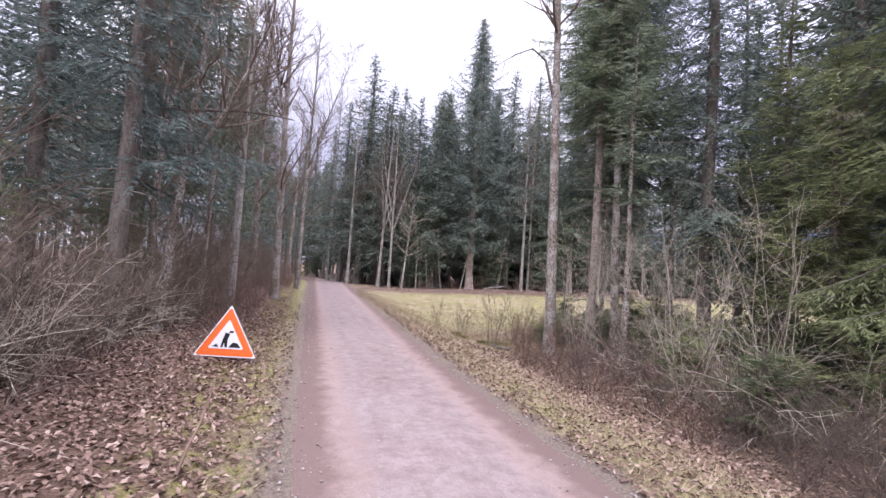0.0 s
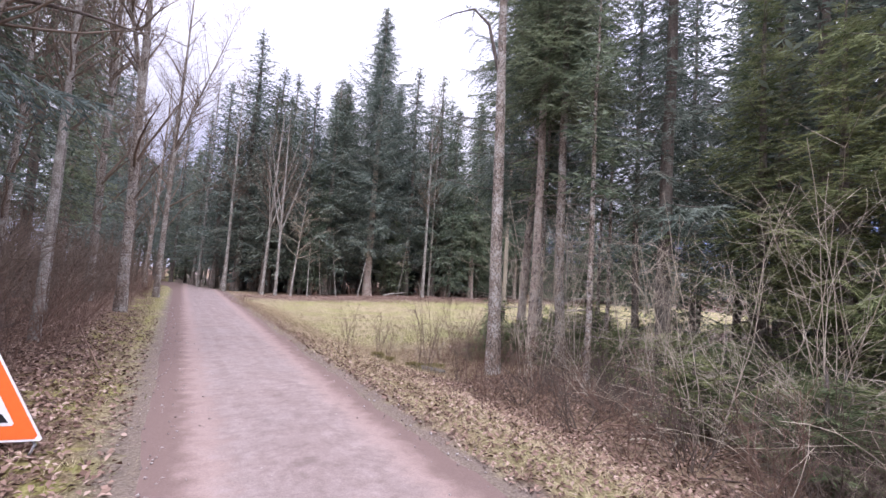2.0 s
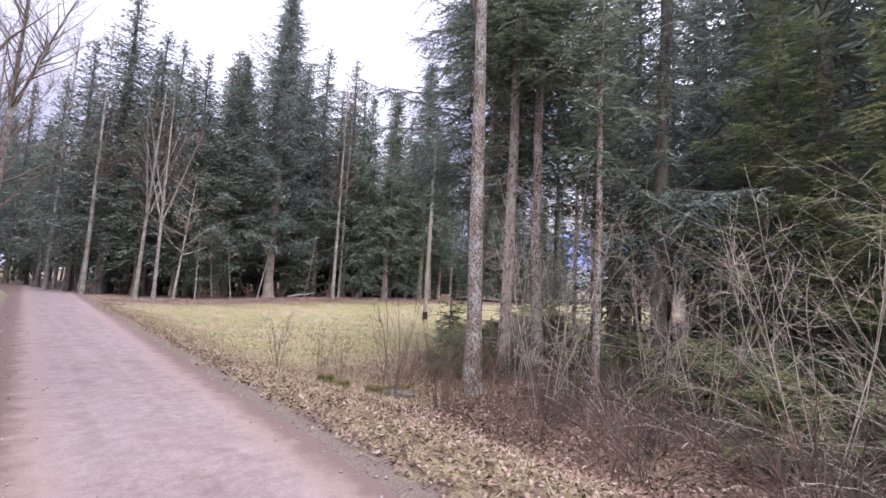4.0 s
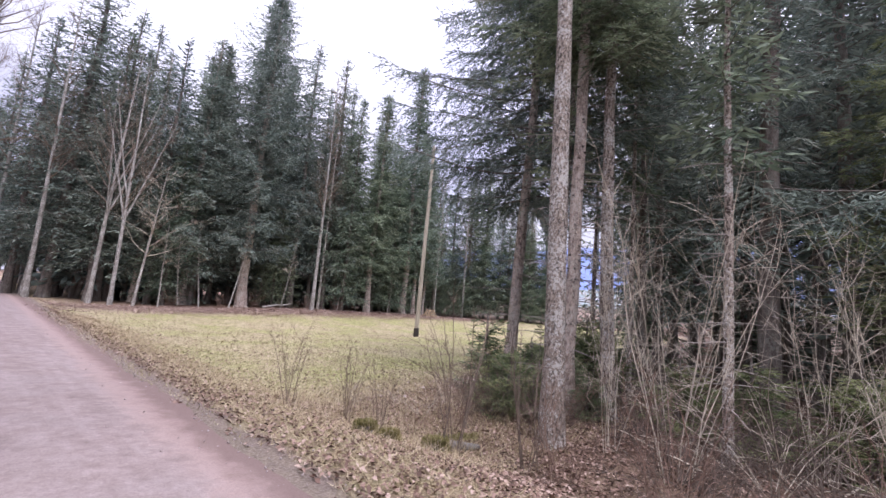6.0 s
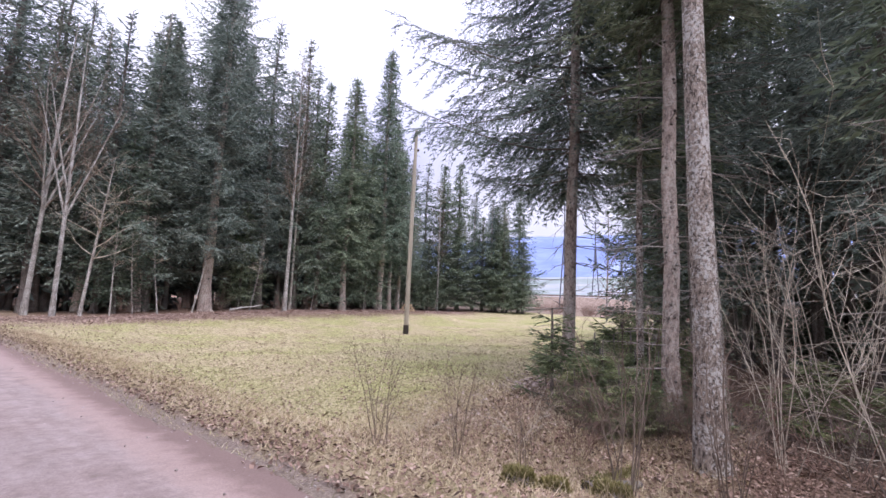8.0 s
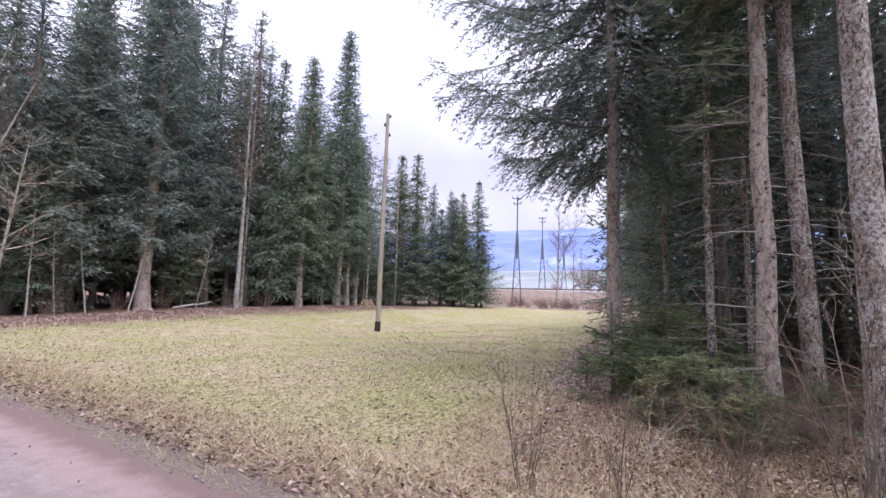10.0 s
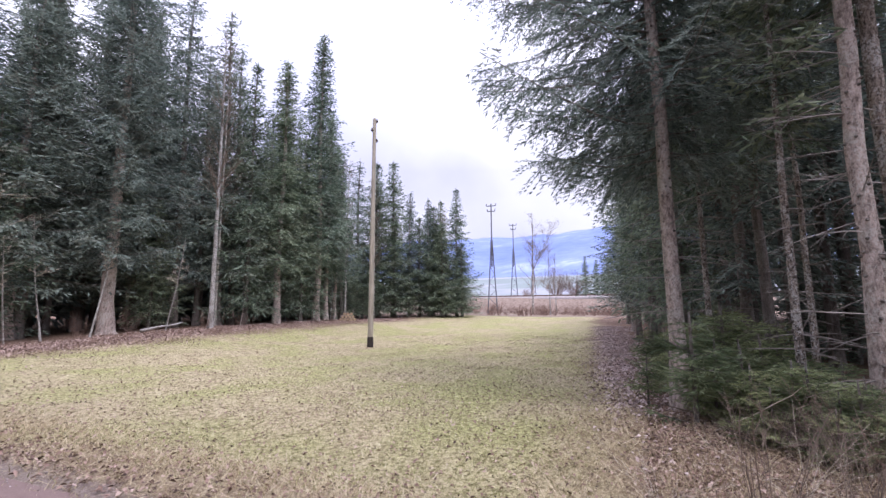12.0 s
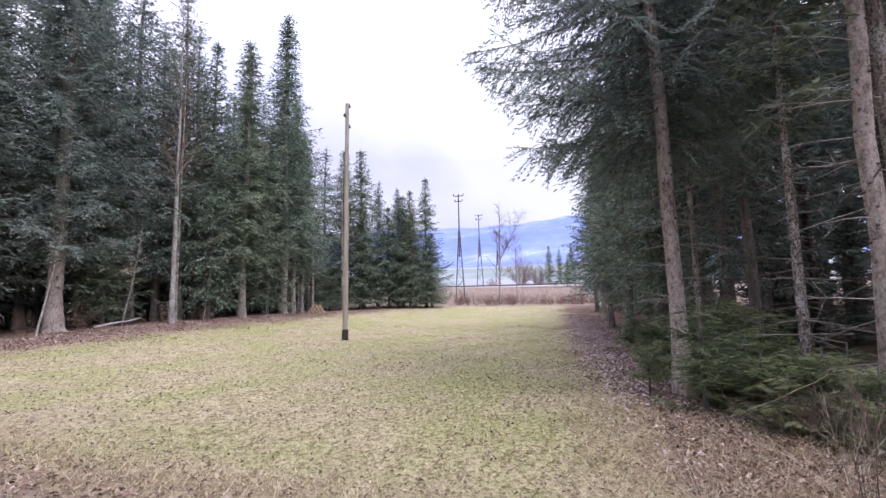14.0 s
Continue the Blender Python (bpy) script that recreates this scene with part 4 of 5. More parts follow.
for x, y, t, s in ((5.5, 11.6, 10, 0.8), (5.7, 10.4, 130, 0.9), (6.0, 14.2, 60, 0.8), (5.8, 9.0, 200, 0.9), (6.6, 16.2, 250, 0.7), (7.6, 16.4, 20, 0.5), (7.9, 15.2, 300, 0.8), (15.0, 40.6, 0, 0.9), (18.0, 39.3, 50, 0.8), (20.5, 39.6, 120, 0.7), (8.0, 7.2, 90, 1.1), (6.4, 6.6, 90, 1.0), (10.0, 40.3, 20, 0.8), (12.8, 40.4, 80, 0.8)):
    again(reddish, x, y, t, s)
stand(thicket, 7.6, 8.0, 0)
for k in range(34):
    # low dense scrub under the hazels
    again(thicket, 6.2 + 0.42 * (k % 6) + 0.25 * math.sin(k * 2.3) - 0.8 * max(0, 1 - k / 12), 5.4 + 0.25 * k, k * 71, 0.62 + 0.09 * (k % 5))
for k in range(14):
    again((thicket, brown)[k % 2], 5.3 + 0.3 * (k % 4) + 0.12 * k / 2, 5.2 + 0.3 * k, k * 97, (0.55, 0.45)[k % 2] + 0.05 * (k % 3))
for k in range(18):
    again(thicket, -1.9 - 0.55 * (k % 4) + 0.2 * math.sin(k * 1.7), 7.4 + 0.5 * k, k * 83, 0.95 + 0.14 * (k % 4))
for k in range(12):
    again(arching, -2.2 - 0.5 * (k % 3), 7.6 + 0.62 * k, k * 47, 0.8 + 0.12 * (k % 3), label="arching leafless shrub with crossing twigs under spruces")
for k, (x, y) in enumerate(((8.3, 15.3), (8.9, 14.6), (9.5, 14.9), (8.0, 14.4), (7.8, 15.4), (8.6, 16.1), (9.9, 15.9), (10.8, 15.4), (7.7, 16.2), (8.1, 16.6), (7.7, 16.45), (8.2, 16.95), (7.4, 16.1), (8.6, 16.8), (7.9, 15.9), (9.4, 16.9), (8.0, 15.2))):
    again(thicket, x, y, k * 61, 0.44 + 0.08 * (k % 3))
for k, (x, y) in enumerate(((8.0, 15.9), (8.5, 16.6), (7.4, 16.0), (10.0, 15.6), (9.0, 15.3), (8.3, 15.5), (7.7, 15.6), (8.0, 16.7), (7.3, 16.5), (9.4, 15.6))):
    again((brown, reddish)[k % 2], x, y, k * 67, (0.38, 0.5)[k % 2])
stand(stemmy, 4.75, 17.6, 0, 0.6)
for x, y, t, s in ((5.3, 17.0, 80, 0.6), (5.75, 15.45, 200, 1.05), (6.1, 14.7, 20, 0.95), (5.2, 16.2, 280, 0.5)):
    again(stemmy, x, y, t, s)

# ---------------------------------------------------------------- roadworks sign
SIGN_ORANGE = plain("signal_orange_sheet", (0.86, 0.17, 0.035), 0.45, 0.06, 20)
SIGN_WHITE = plain("white_sheet", (0.78, 0.78, 0.80), 0.45, 0.05, 20)
SIGN_BLACK = plain("black_print", (0.02, 0.021, 0.025), 0.5, 0.2, 20)
STEEL = plain("galvanised_steel", (0.36, 0.37, 0.38), 0.45, 0.2, 25, 0.8)
POLE_WOOD = bark("weathered_pole_wood", [(0.3, (0.23, 0.205, 0.165)), (0.7, (0.38, 0.345, 0.28))], None, 6, 0.06)
TAR = plain("tarred_pole_foot", (0.035, 0.028, 0.024), 0.7, 0.4, 15)
GLASS_BROWN = plain("dark_insulator_glaze", (0.035, 0.022, 0.018), 0.2, 0.2, 10)


def prism(g, outline, y0, y1):
    """An upright plate: outline in x and z, from depth y0 to y1."""
    k = len(outline)
    v = [(x, y0, z) for x, z in outline] + [(x, y1, z) for x, z in outline]
    g.add(v, [(i, (i + 1) % k, k + (i + 1) % k, k + i) for i in range(k)])
    if k == 3:
        g.add([(x, y0, z) for x, z in outline], [(0, 1, 2)])
        g.add([(x, y1, z) for x, z in outline], [(2, 1, 0)])
    else:
        c = np.mean(outline, axis=0)
        for y, flip in ((y0, 1), (y1, -1)):
            v = [(x, y, z) for x, z in outline] + [(c[0], y, c[1])]
            g.add(v, [(i, (i + 1) % k, k)[::flip] for i in range(k)])


def triangle(side, cut=0.03, lift=0.0):
    """A standing triangle with snipped corners."""
    h = side * 0.5 * math.sqrt(3)
    p = np.array([(-side / 2, 0), (side / 2, 0), (0, h)])
    out = []
    for i in range(3):
        a, b, c = p[i], p[(i + 1) % 3], p[i - 1]
        out += [a + unit(c - a) * cut, a + unit(b - a) * cut]
    return [(x, z + lift) for x, z in out]


sign = tagged(new("roadworks_sign"), "orange and white triangular roadworks sign standing on the leafy verge", "road sign")
g = Geo()
prism(g, triangle(0.82, 0.03), 0.0, 0.006)
back = part("panel", g, SIGN_ORANGE, sign, "orange border panel")
g = Geo()
prism(g, triangle(0.875, 0.02, -0.016), 0.002, 0.004)
part("rim", g, SIGN_WHITE, sign, "thin white outer rim")
g = Geo()
prism(g, triangle(0.50, 0.02, 0.10), -0.003, 0.003)
part("face", g, SIGN_WHITE, sign, "white centre")
for o in ([(-0.20, 0.125), (-0.10, 0.125), (-0.135, 0.165)], [(0.035, 0.125), (0.205, 0.125), (0.16, 0.185), (0.09, 0.20)]):
    g = Geo()
    prism(g, o, -0.006, 0.0)
    part("heap", g, SIGN_BLACK, sign, "printed dark heap")
g = Geo()
for o in ([(-0.075, 0.125), (-0.045, 0.125), (-0.025, 0.24), (-0.055, 0.24)], [(-0.015, 0.125), (0.015, 0.125), (0.01, 0.24), (-0.045, 0.24)],
          [(-0.055, 0.235), (0.008, 0.235), (0.035, 0.32), (-0.03, 0.335)], [(0.015, 0.335), (0.075, 0.335), (0.085, 0.365), (0.03, 0.365)], [(0.01, 0.30), (0.03, 0.30), (-0.06, 0.16), (-0.075, 0.16)]):
    prism(g, o, -0.006, 0.0)
part("mark", g, SIGN_BLACK, sign, "plain dark printed mark")
for sx in (-1, 1):
    g = Geo()
    g.tube([(sx * 0.36, 0.01, 0.0), (sx * 0.38, 0.05, -0.05), (sx * 0.40, -0.12, -0.085)], [0.012, 0.012, 0.010], 6)
    part("foot", g, STEEL, sign, "dark folding foot")
g = Geo()
g.tube([(0, 0.012, 0.70), (0, 0.20, 0.30), (0, 0.36, -0.08)], [0.010, 0.010, 0.010], 6)
part("strut", g, STEEL, sign, "thin rear strut")
sign.matrix_basis = pose(-0.235, 11.55, hz(-0.235, 11.55) + 0.085, -7, 1.5, -6)

# ---------------------------------------------------------------- wooden line pole
pole = tagged(new("wooden_line_pole"), "weathered wooden line pole with three insulators in the meadow", "utility pole")
g = Geo()
zz = np.linspace(0.45, 10.95, 9)
g.tube(np.stack([0.004 * zz, 0 * zz, zz], 1), np.linspace(0.125, 0.085, 9), 14)
g.tube([(0.0438, 0, 10.94), (0.0438, 0, 10.99), (0.0438, 0, 11.02)], [0.085, 0.075, 0.005], 14)
part("shaft", g, POLE_WOOD, pole, "grey weathered shaft", True)
g = Geo()
g.tube([(0, 0, -0.2), (0, 0, 0.2), (0, 0, 0.47)], [0.15, 0.145, 0.135], 14)
part("foot", g, TAR, pole, "dark tarred foot", True)
for z, sx in ((10.85, 1), (10.25, -1), (9.85, 1)):
    g = Geo()
    g.tube([(0.04 + sx * 0.07, 0, z), (0.04 + sx * 0.20, 0, z - 0.02), (0.04 + sx * 0.21, 0, z + 0.06)], [0.014, 0.014, 0.012], 6)
    hook = part("hook", g, STEEL, pole, "bent iron hook")
    g = Geo()
    x = 0.04 + sx * 0.21
    g.tube([(x, 0, z + 0.02), (x, 0, z + 0.06), (x, 0, z + 0.10), (x, 0, z + 0.12), (x, 0, z + 0.17)], [0.055, 0.062, 0.05, 0.034, 0.03], 10)
    part("insulator", g, GLASS_BROWN, hook, "dark bell insulator", True)
pole.matrix_basis = pose(19.29, 29.98, hz(19.29, 29.98))

# ---------------------------------------------------------------- fallen log, wood pile, stumps, brushwood
LOGEND = plain("sawn_log_end", (0.42, 0.31, 0.20), 0.85, 0.2, 9)
MOSS = leafy("yellow_green_moss", (0.13, 0.115, 0.045), (0.27, 0.235, 0.10), 0.1, 0.0)
g = Geo()
g.tube(curve_pts((0, 0, 0.1), (1, -0.1, 0.06), 1.9, 6, RNG(61), 0.1), np.linspace(0.07, 0.03, 7), 8)
fallen = solid("fallen_log", g, BARK_PALE, "pale crooked fallen log at the wood's edge", "log", smooth=True)
fallen.matrix_basis = pose(15.6, 40.75, hz(15.6, 40.75))
rng = RNG(62)
pile = tagged(new("wood_pile"), "small heap of cut logs at the wood's edge", "wood pile")
for r_, c_ in [(r_, c_) for r_ in range(3) for c_ in range(5 - r_)]:
    g = Geo()
    y0 = (c_ + r_ * 0.5 - 2) * 0.25
    g.tube([(-0.5, y0, 0.12 + r_ * 0.2), (0.5, y0 + rng.uniform(-0.05, 0.05), 0.12 + r_ * 0.2)], [0.11, 0.10], 9)
    lg = part("log", g, BARK_SPRUCE, pile, "", True)
    g = Geo()
    g.tube([(-0.505, y0, 0.12 + r_ * 0.2), (-0.503, y0, 0.12 + r_ * 0.2)], [0.10, 0.001], 9)
    part("cut_end", g, LOGEND, lg, "pale sawn end")
pile.matrix_basis = pose(29.6, 38.9, hz(29.6, 38.9), 0, 0, 40)


def stump(x, y, r, h, seed):
    rg = RNG(seed)
    root = tagged(new("mossy_stump"), "low rotten stump under yellow-green moss", "stump", "mossy stumps")
    g = Geo()
    g.tube([(0, 0, -0.1), (0, 0, 0.05), (0.01, 0.02, h * 0.7), (0.02, 0.02, h), (0.02, 0.02, h + 0.01)], [r * 1.4, r * 1.15, r, r * 0.8, 0.01], 11)
    part("wood", g, BARK_DARK, root, "rotten dark wood", True)
    k = 900
    a, q = rg.uniform(0, 6.28, k), rg.uniform(0, 1, k)
    b = np.stack([np.cos(a) * r * (1.25 - 0.3 * q), np.sin(a) * r * (1.25 - 0.3 * q), h * q], 1)
    b[: k // 2] = np.stack([np.cos(a) * r * q**0.5, np.sin(a) * r * q**0.5, h + 0 * q], 1)[: k // 2]
    w = b * np.array([1, 1, 0.4]) + np.array([0, 0, 0.12]) + rg.normal(size=(k, 3)) * 0.04
    w /= np.linalg.norm(w, axis=1)[:, None]
    g = Geo()
    g.diamonds(b, w, rg.uniform(0.03, 0.07, k), rg.uniform(0.006, 0.012, k), rg)
    tagged(part("moss", g, MOSS, root, "tufted moss"), kind="stuff")
    root.matrix_basis = pose(x, y, hz(x, y), 0, 0, seed * 40)


stump(4.9, 16.1, 0.11, 0.11, 1)
stump(5.05, 15.85, 0.09, 0.08, 2)
stump(5.45, 15.5, 0.13, 0.12, 3)
mossy = tagged(new("mossy_log"), "short rotten log under moss in dry grass", "log")
g = Geo()
g.tube(curve_pts((0, 0, 0.05), (1, -0.35, 0.02), 0.75, 5, RNG(66), 0.08), np.array([0.07, 0.075, 0.07, 0.062, 0.05, 0.03]), 9)
part("wood", g, BARK_DARK, mossy, "rotten dark wood", True)
rg = RNG(67)
b = np.stack([rg.uniform(0, 0.7, 700), np.zeros(700), np.full(700, 0.09)], 1) + rg.normal(size=(700, 3)) * np.array([0, 0.04, 0.02])
b[:, 1] -= 0.33 * b[:, 0]
w = np.array([0, 0, 1.0]) + rg.normal(size=(700, 3)) * 0.6
w /= np.linalg.norm(w, axis=1)[:, None]
g = Geo()
g.diamonds(b, w, rg.uniform(0.02, 0.05, 700), rg.uniform(0.005, 0.01, 700), rg)
tagged(part("moss", g, MOSS, mossy, "tufted moss"), kind="stuff")
mossy.matrix_basis = pose(5.55, 15.75, hz(5.55, 15.75))

rng = RNG(63)
for k in range(34):
    # broken branches lying on the ground
    x, y = ((rng.uniform(6.2, 8.4), rng.uniform(9.3, 13.2)), (rng.uniform(7.6, 11.5), rng.uniform(15.5, 18.2)), (rng.uniform(-2.0, 0.2), rng.uniform(7.5, 15)))[k % 3 if k < 27 else 1]
    L = rng.uniform(0.6, 1.9)
    a = rng.uniform(0, 6.28)
    g = Geo()
    p = curve_pts((0, 0, 0.03), (math.cos(a), math.sin(a), rng.uniform(0.02, 0.35)), L, 6, rng, 0.13, -0.25)
    p[:, 2] = np.maximum(p[:, 2], 0.01)
    g.tube(p, np.linspace(rng.uniform(0.008, 0.02), 0.004, 7), 5)
    o = solid("fallen_branch", g, (TWIG_PALE, TWIG_GREY, TWIG_RED)[k % 3], "broken bare branch lying on leaf litter", "branch", "fallen branches", smooth=True)
    o.matrix_basis = pose(x, y, hz(x, y))
for k in range(16):
    # arching heap of cut brushwood behind the verge
    a, L = rng.uniform(-0.5, 3.6), rng.uniform(0.7, 1.5)
    g = Geo()
    g.tube(curve_pts((0, 0, 0.0), (math.cos(a), math.sin(a), rng.uniform(0.35, 0.8)), L, 7, rng, 0.08, -1.5), np.linspace(rng.uniform(0.012, 0.022), 0.005, 8), 6)
    o = solid("brushwood_branch", g, (TWIG_PALE, TWIG_RED)[k % 2], "bent cut branch in a heap of brushwood", "branch", "brushwood heap", smooth=True)
    x, y = 7.3 + rng.uniform(-0.7, 0.6), 10.9 + rng.uniform(-0.7, 0.8)
    o.matrix_basis = pose(x, y, hz(x, y))
for x, y, a, L in ((11.0, 16.6, 0.2, 1.1), (10.7, 16.2, 0.15, 1.3), (10.2, 16.9, 0.3, 0.9)):
    g = Geo()
    g.tube(curve_pts((0, 0, 0.22), (math.cos(a), math.sin(a), -0.1), L, 4, rng, 0.05), np.linspace(0.028, 0.02, 5), 7)
    o = solid("cut_branch", g, TWIG_PALE, "pale cut branch lying among young spruces", "branch", "fallen branches", smooth=True)
    o.matrix_basis = pose(x, y, hz(x, y) - 0.12)

# ---------------------------------------------------------------- valley beyond the meadow
RAIL = plain("rusty_rail", (0.16, 0.11, 0.09), 0.6, 0.3, 3, 0.4)
BALLAST = plain("grey_ballast", (0.30, 0.27, 0.26), 0.95, 0.3, 5)
IRON = plain("grey_iron", (0.13, 0.13, 0.15), 0.6, 0.25, 4, 0.3)
rail_z = hz(74.5, 30) + 0.02
railway = tagged(new("railway_track"), "railway track on a low bank across the valley", "railway")
g = Geo()
prism(g, [(-1.9, -0.3), (1.9, -0.3), (1.3, 0.35), (-1.3, 0.35)], -90, 130)
part("ballast", g, BALLAST, railway)
for sx in (-0.72, 0.72):
    g = Geo()
    g.box((sx - 0.04, -90, 0.4), (sx + 0.04, 130, 0.58))
    part("rail", g, RAIL, railway)
g = Geo()
for y in np.arange(-60, 110, 0.65):
    g.box((-1.2, y, 0.3), (1.2, y + 0.25, 0.42))
tagged(part("sleeper_row", g, RAIL, railway, "dark sleepers"), kind="stuff")
railway.matrix_basis = pose(74.5, 0, rail_z)


def mast(x, y, h, label):
    root = tagged(new("line_mast"), label, "utility pole", "line masts")
    g = Geo()
    g.tube([(0, 0, h * 0.42), (0, 0, h)], [0.11, 0.08], 8)
    part("post", g, IRON, root)
    for sx in (-1, 1):
        g = Geo()
        g.tube([(0, sx * 0.65, -0.3), (0, sx * 0.16, h * 0.55), (0, sx * 0.1, h * 0.66)], [0.085, 0.07, 0.06], 6)
        part("leg", g, IRON, root)
    for k in range(7):
        z0, z1 = h * 0.07 * k, h * 0.07 * (k + 1)
        w0, w1 = 0.64 - 0.49 * z0 / (h * 0.55), 0.64 - 0.49 * z1 / (h * 0.55)
        g = Geo()
        s_ = 1 if k % 2 else -1
        g.tube([(0, -s_ * w0, z0), (0, s_ * w1, z1)], [0.035, 0.035], 4)
        part("brace", g, IRON, root)
    for k, z in enumerate((h - 0.25, h - 1.0)):
        g = Geo()
        w = 0.65 - 0.15 * k
        g.box((-0.05, -w, z - 0.05), (0.05, w, z + 0.05))
        arm = part("crossarm", g, IRON, root)
        for sx in (-w, 0, w):
            g = Geo()
            g.tube([(0, sx, z + 0.05), (0, sx, z + 0.3)], [0.06, 0.05], 6)
            part("insulator", g, GLASS_BROWN, arm)
    root.matrix_basis = pose(x, y, hz(x, y), 0, 0, 8)


mast(58.6, 37.2, 14.6, "tall lattice-footed line mast before the railway bank")
mast(83.6, 41.3, 14.0, "lattice-footed line mast beyond the railway")
mast(112.0, 44.5, 14.0, "distant line mast in the fields")

again(tall_bare, 62.0, 32.7, 20, 1.0, 0.82, label="lone leafless tree before the railway bank")
again(single, 58.0, 29.6, 20, 0.6, 0.55)
again(single, 66.0, 30.4, 90, 0.6, 0.5)
for x, y, s in ((92, 29.6, 0.7), (94, 27.8, 0.65), (95, 25.5, 0.75), (90.5, 26.0, 0.5)):
    again(young, x, y, x * 50, s * 1.15, s)
red = shrub("bare_shrub", 6.2, 34, RNG(57), "large reddish leafless thicket beyond the railway", 0.6, TWIG_RED, TWIG_RED, 0.04, 22)
stand(red, 90.5, 35.0)
again(red, 92.5, 31.8, 90, 0.9)
again(red, 96.0, 42.0, 200, 0.4)
rng = RNG(64)
for k in range(120):
    x = rng.uniform(47, 66)
    y = 18 + rng.uniform(0, 1) * 24
    again(rough, x, y, rng.uniform(0, 360), rng.uniform(0.8, 1.4), rng.uniform(0.6, 1.1))

WALLS = plain("pale_render", (0.5, 0.48, 0.46), 0.9, 0.1, 1)
ROOF = plain("brown_roof", (0.16, 0.10, 0.085), 0.85, 0.2, 1)
PANE = plain("dark_window", (0.03, 0.035, 0.045), 0.2, 0.2, 1)


def house(x, y, w, d, h, turn):
    root = tagged(new("house"), "small distant farmhouse with pale walls and brown roof", "house", "valley houses")
    g = Geo()
    g.box((-w / 2, -d / 2, -1), (w / 2, d / 2, h))
    part("wall", g, WALLS, root)
    g = Geo()
    prism(g, [(-w / 2 - 0.5, h), (w / 2 + 0.5, h), (0, h + w * 0.35)], -d / 2 - 0.6, d / 2 + 0.6)
    part("roof", g, ROOF, root)
    for k in range(3):
        for z in (1.2, h - 1.6):
            g = Geo()
            y0 = -d / 2 + d * (k + 0.6) / 3.4
            g.box((-w / 2 - 0.05, y0, z), (-w / 2 + 0.02, y0 + 1.0, z + 1.2))
            part("window", g, PANE, root)
    root.matrix_basis = pose(x, y, hz(x, y), 0, 0, turn)


for x, y, w, d, t in ((422, 145, 5, 7, 20), (426, 135, 5, 6, 70), (424, 125, 5, 7, 10), (428, 103, 5, 7, 40), (425, 86, 5, 6, 0)):
    house(x, y, w, d, 3.0, t)


def hills():
    ys = np.linspace(-1600, 2400, 161)
    us = np.linspace(0, 1, 26)
    g = Geo()
    v = []
    for y in ys:
        top = 246 + 7 * math.sin(y / 95.0 + 0.6) + 12 * noise.noise(Vector((y / 260, 1.7, 0))) + 7 * noise.noise(Vector((y / 60, 4.2, 0)))
        for u in us:
            z = 20 + (top - 20) * u**0.85 + 10 * noise.noise(Vector((y / 70, u * 9, 2.0))) * (1 - u) * u * 3
            v.append((430 + 1000 * u, y * (0.45 + 0.55 * u), z))
        v[-1] = (1430, y, top)
    n_u = len(us)
    i, j = np.meshgrid(np.arange(len(ys) - 1), np.arange(n_u - 1), indexing="ij")
    i, j = i.ravel(), j.ravel()
    g.add(v, np.stack([i * n_u + j, i * n_u + j + 1, (i + 1) * n_u + j + 1, (i + 1) * n_u + j], 1))
    m, n, l, b = material("haze_tinted_hills", 1.0)
    # distance haze is painted in: bluish base colour plus a weak glow of it
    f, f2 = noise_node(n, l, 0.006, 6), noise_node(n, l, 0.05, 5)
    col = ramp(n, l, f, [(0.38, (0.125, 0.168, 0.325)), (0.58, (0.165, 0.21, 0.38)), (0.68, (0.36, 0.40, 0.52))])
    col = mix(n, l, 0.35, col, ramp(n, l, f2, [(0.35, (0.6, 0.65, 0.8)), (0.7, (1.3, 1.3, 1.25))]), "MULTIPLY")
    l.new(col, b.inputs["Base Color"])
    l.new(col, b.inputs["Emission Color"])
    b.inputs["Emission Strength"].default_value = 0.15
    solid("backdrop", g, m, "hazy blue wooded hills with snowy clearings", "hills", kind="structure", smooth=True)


hills()

# ---------------------------------------------------------------- deep woods, as a mass
rng = RNG(65)


def far_wood(name, spots, label, tall=(12, 17)):
    tr, lv = Geo(), Geo()
    for x, y in spots:
        z0, h, r = hz(x, y), rng.uniform(*tall), rng.uniform(1.6, 2.4)
        tr.tube([(x, y, z0 - 0.2), (x + rng.normal() * 0.2, y, z0 + h * 0.6), (x, y, z0 + h)], [0.16, 0.11, 0.02], 5)
        k = 420
        u = rng.uniform(0, 1, k) ** 0.8
        a = rng.uniform(0, 6.28, k)
        rr = r * (1 - u) ** 0.8 * rng.uniform(0.1, 1, k) + 0.1
        lo = rng.uniform(0.05, 0.3)
        b = np.stack([x + np.cos(a) * rr, y + np.sin(a) * rr, z0 + h * (lo + (1 - lo) * u)], 1)
        w = np.stack([np.cos(a), np.sin(a), rng.uniform(-0.6, 0.15, k)], 1) + rng.normal(size=(k, 3)) * 0.35
        w /= np.linalg.norm(w, axis=1)[:, None]
        lv.diamonds(b, w, rng.uniform(0.5, 1.1, k), rng.uniform(0.08, 0.2, k), rng, 0.4)
    root = tagged(new(name), label, "woods", kind="stuff")
    tagged(part("trunkwood", tr, BARK_DARK, root), kind="stuff")
    tagged(part("foliage", lv, NEEDLE_BLUE, root), kind="stuff")


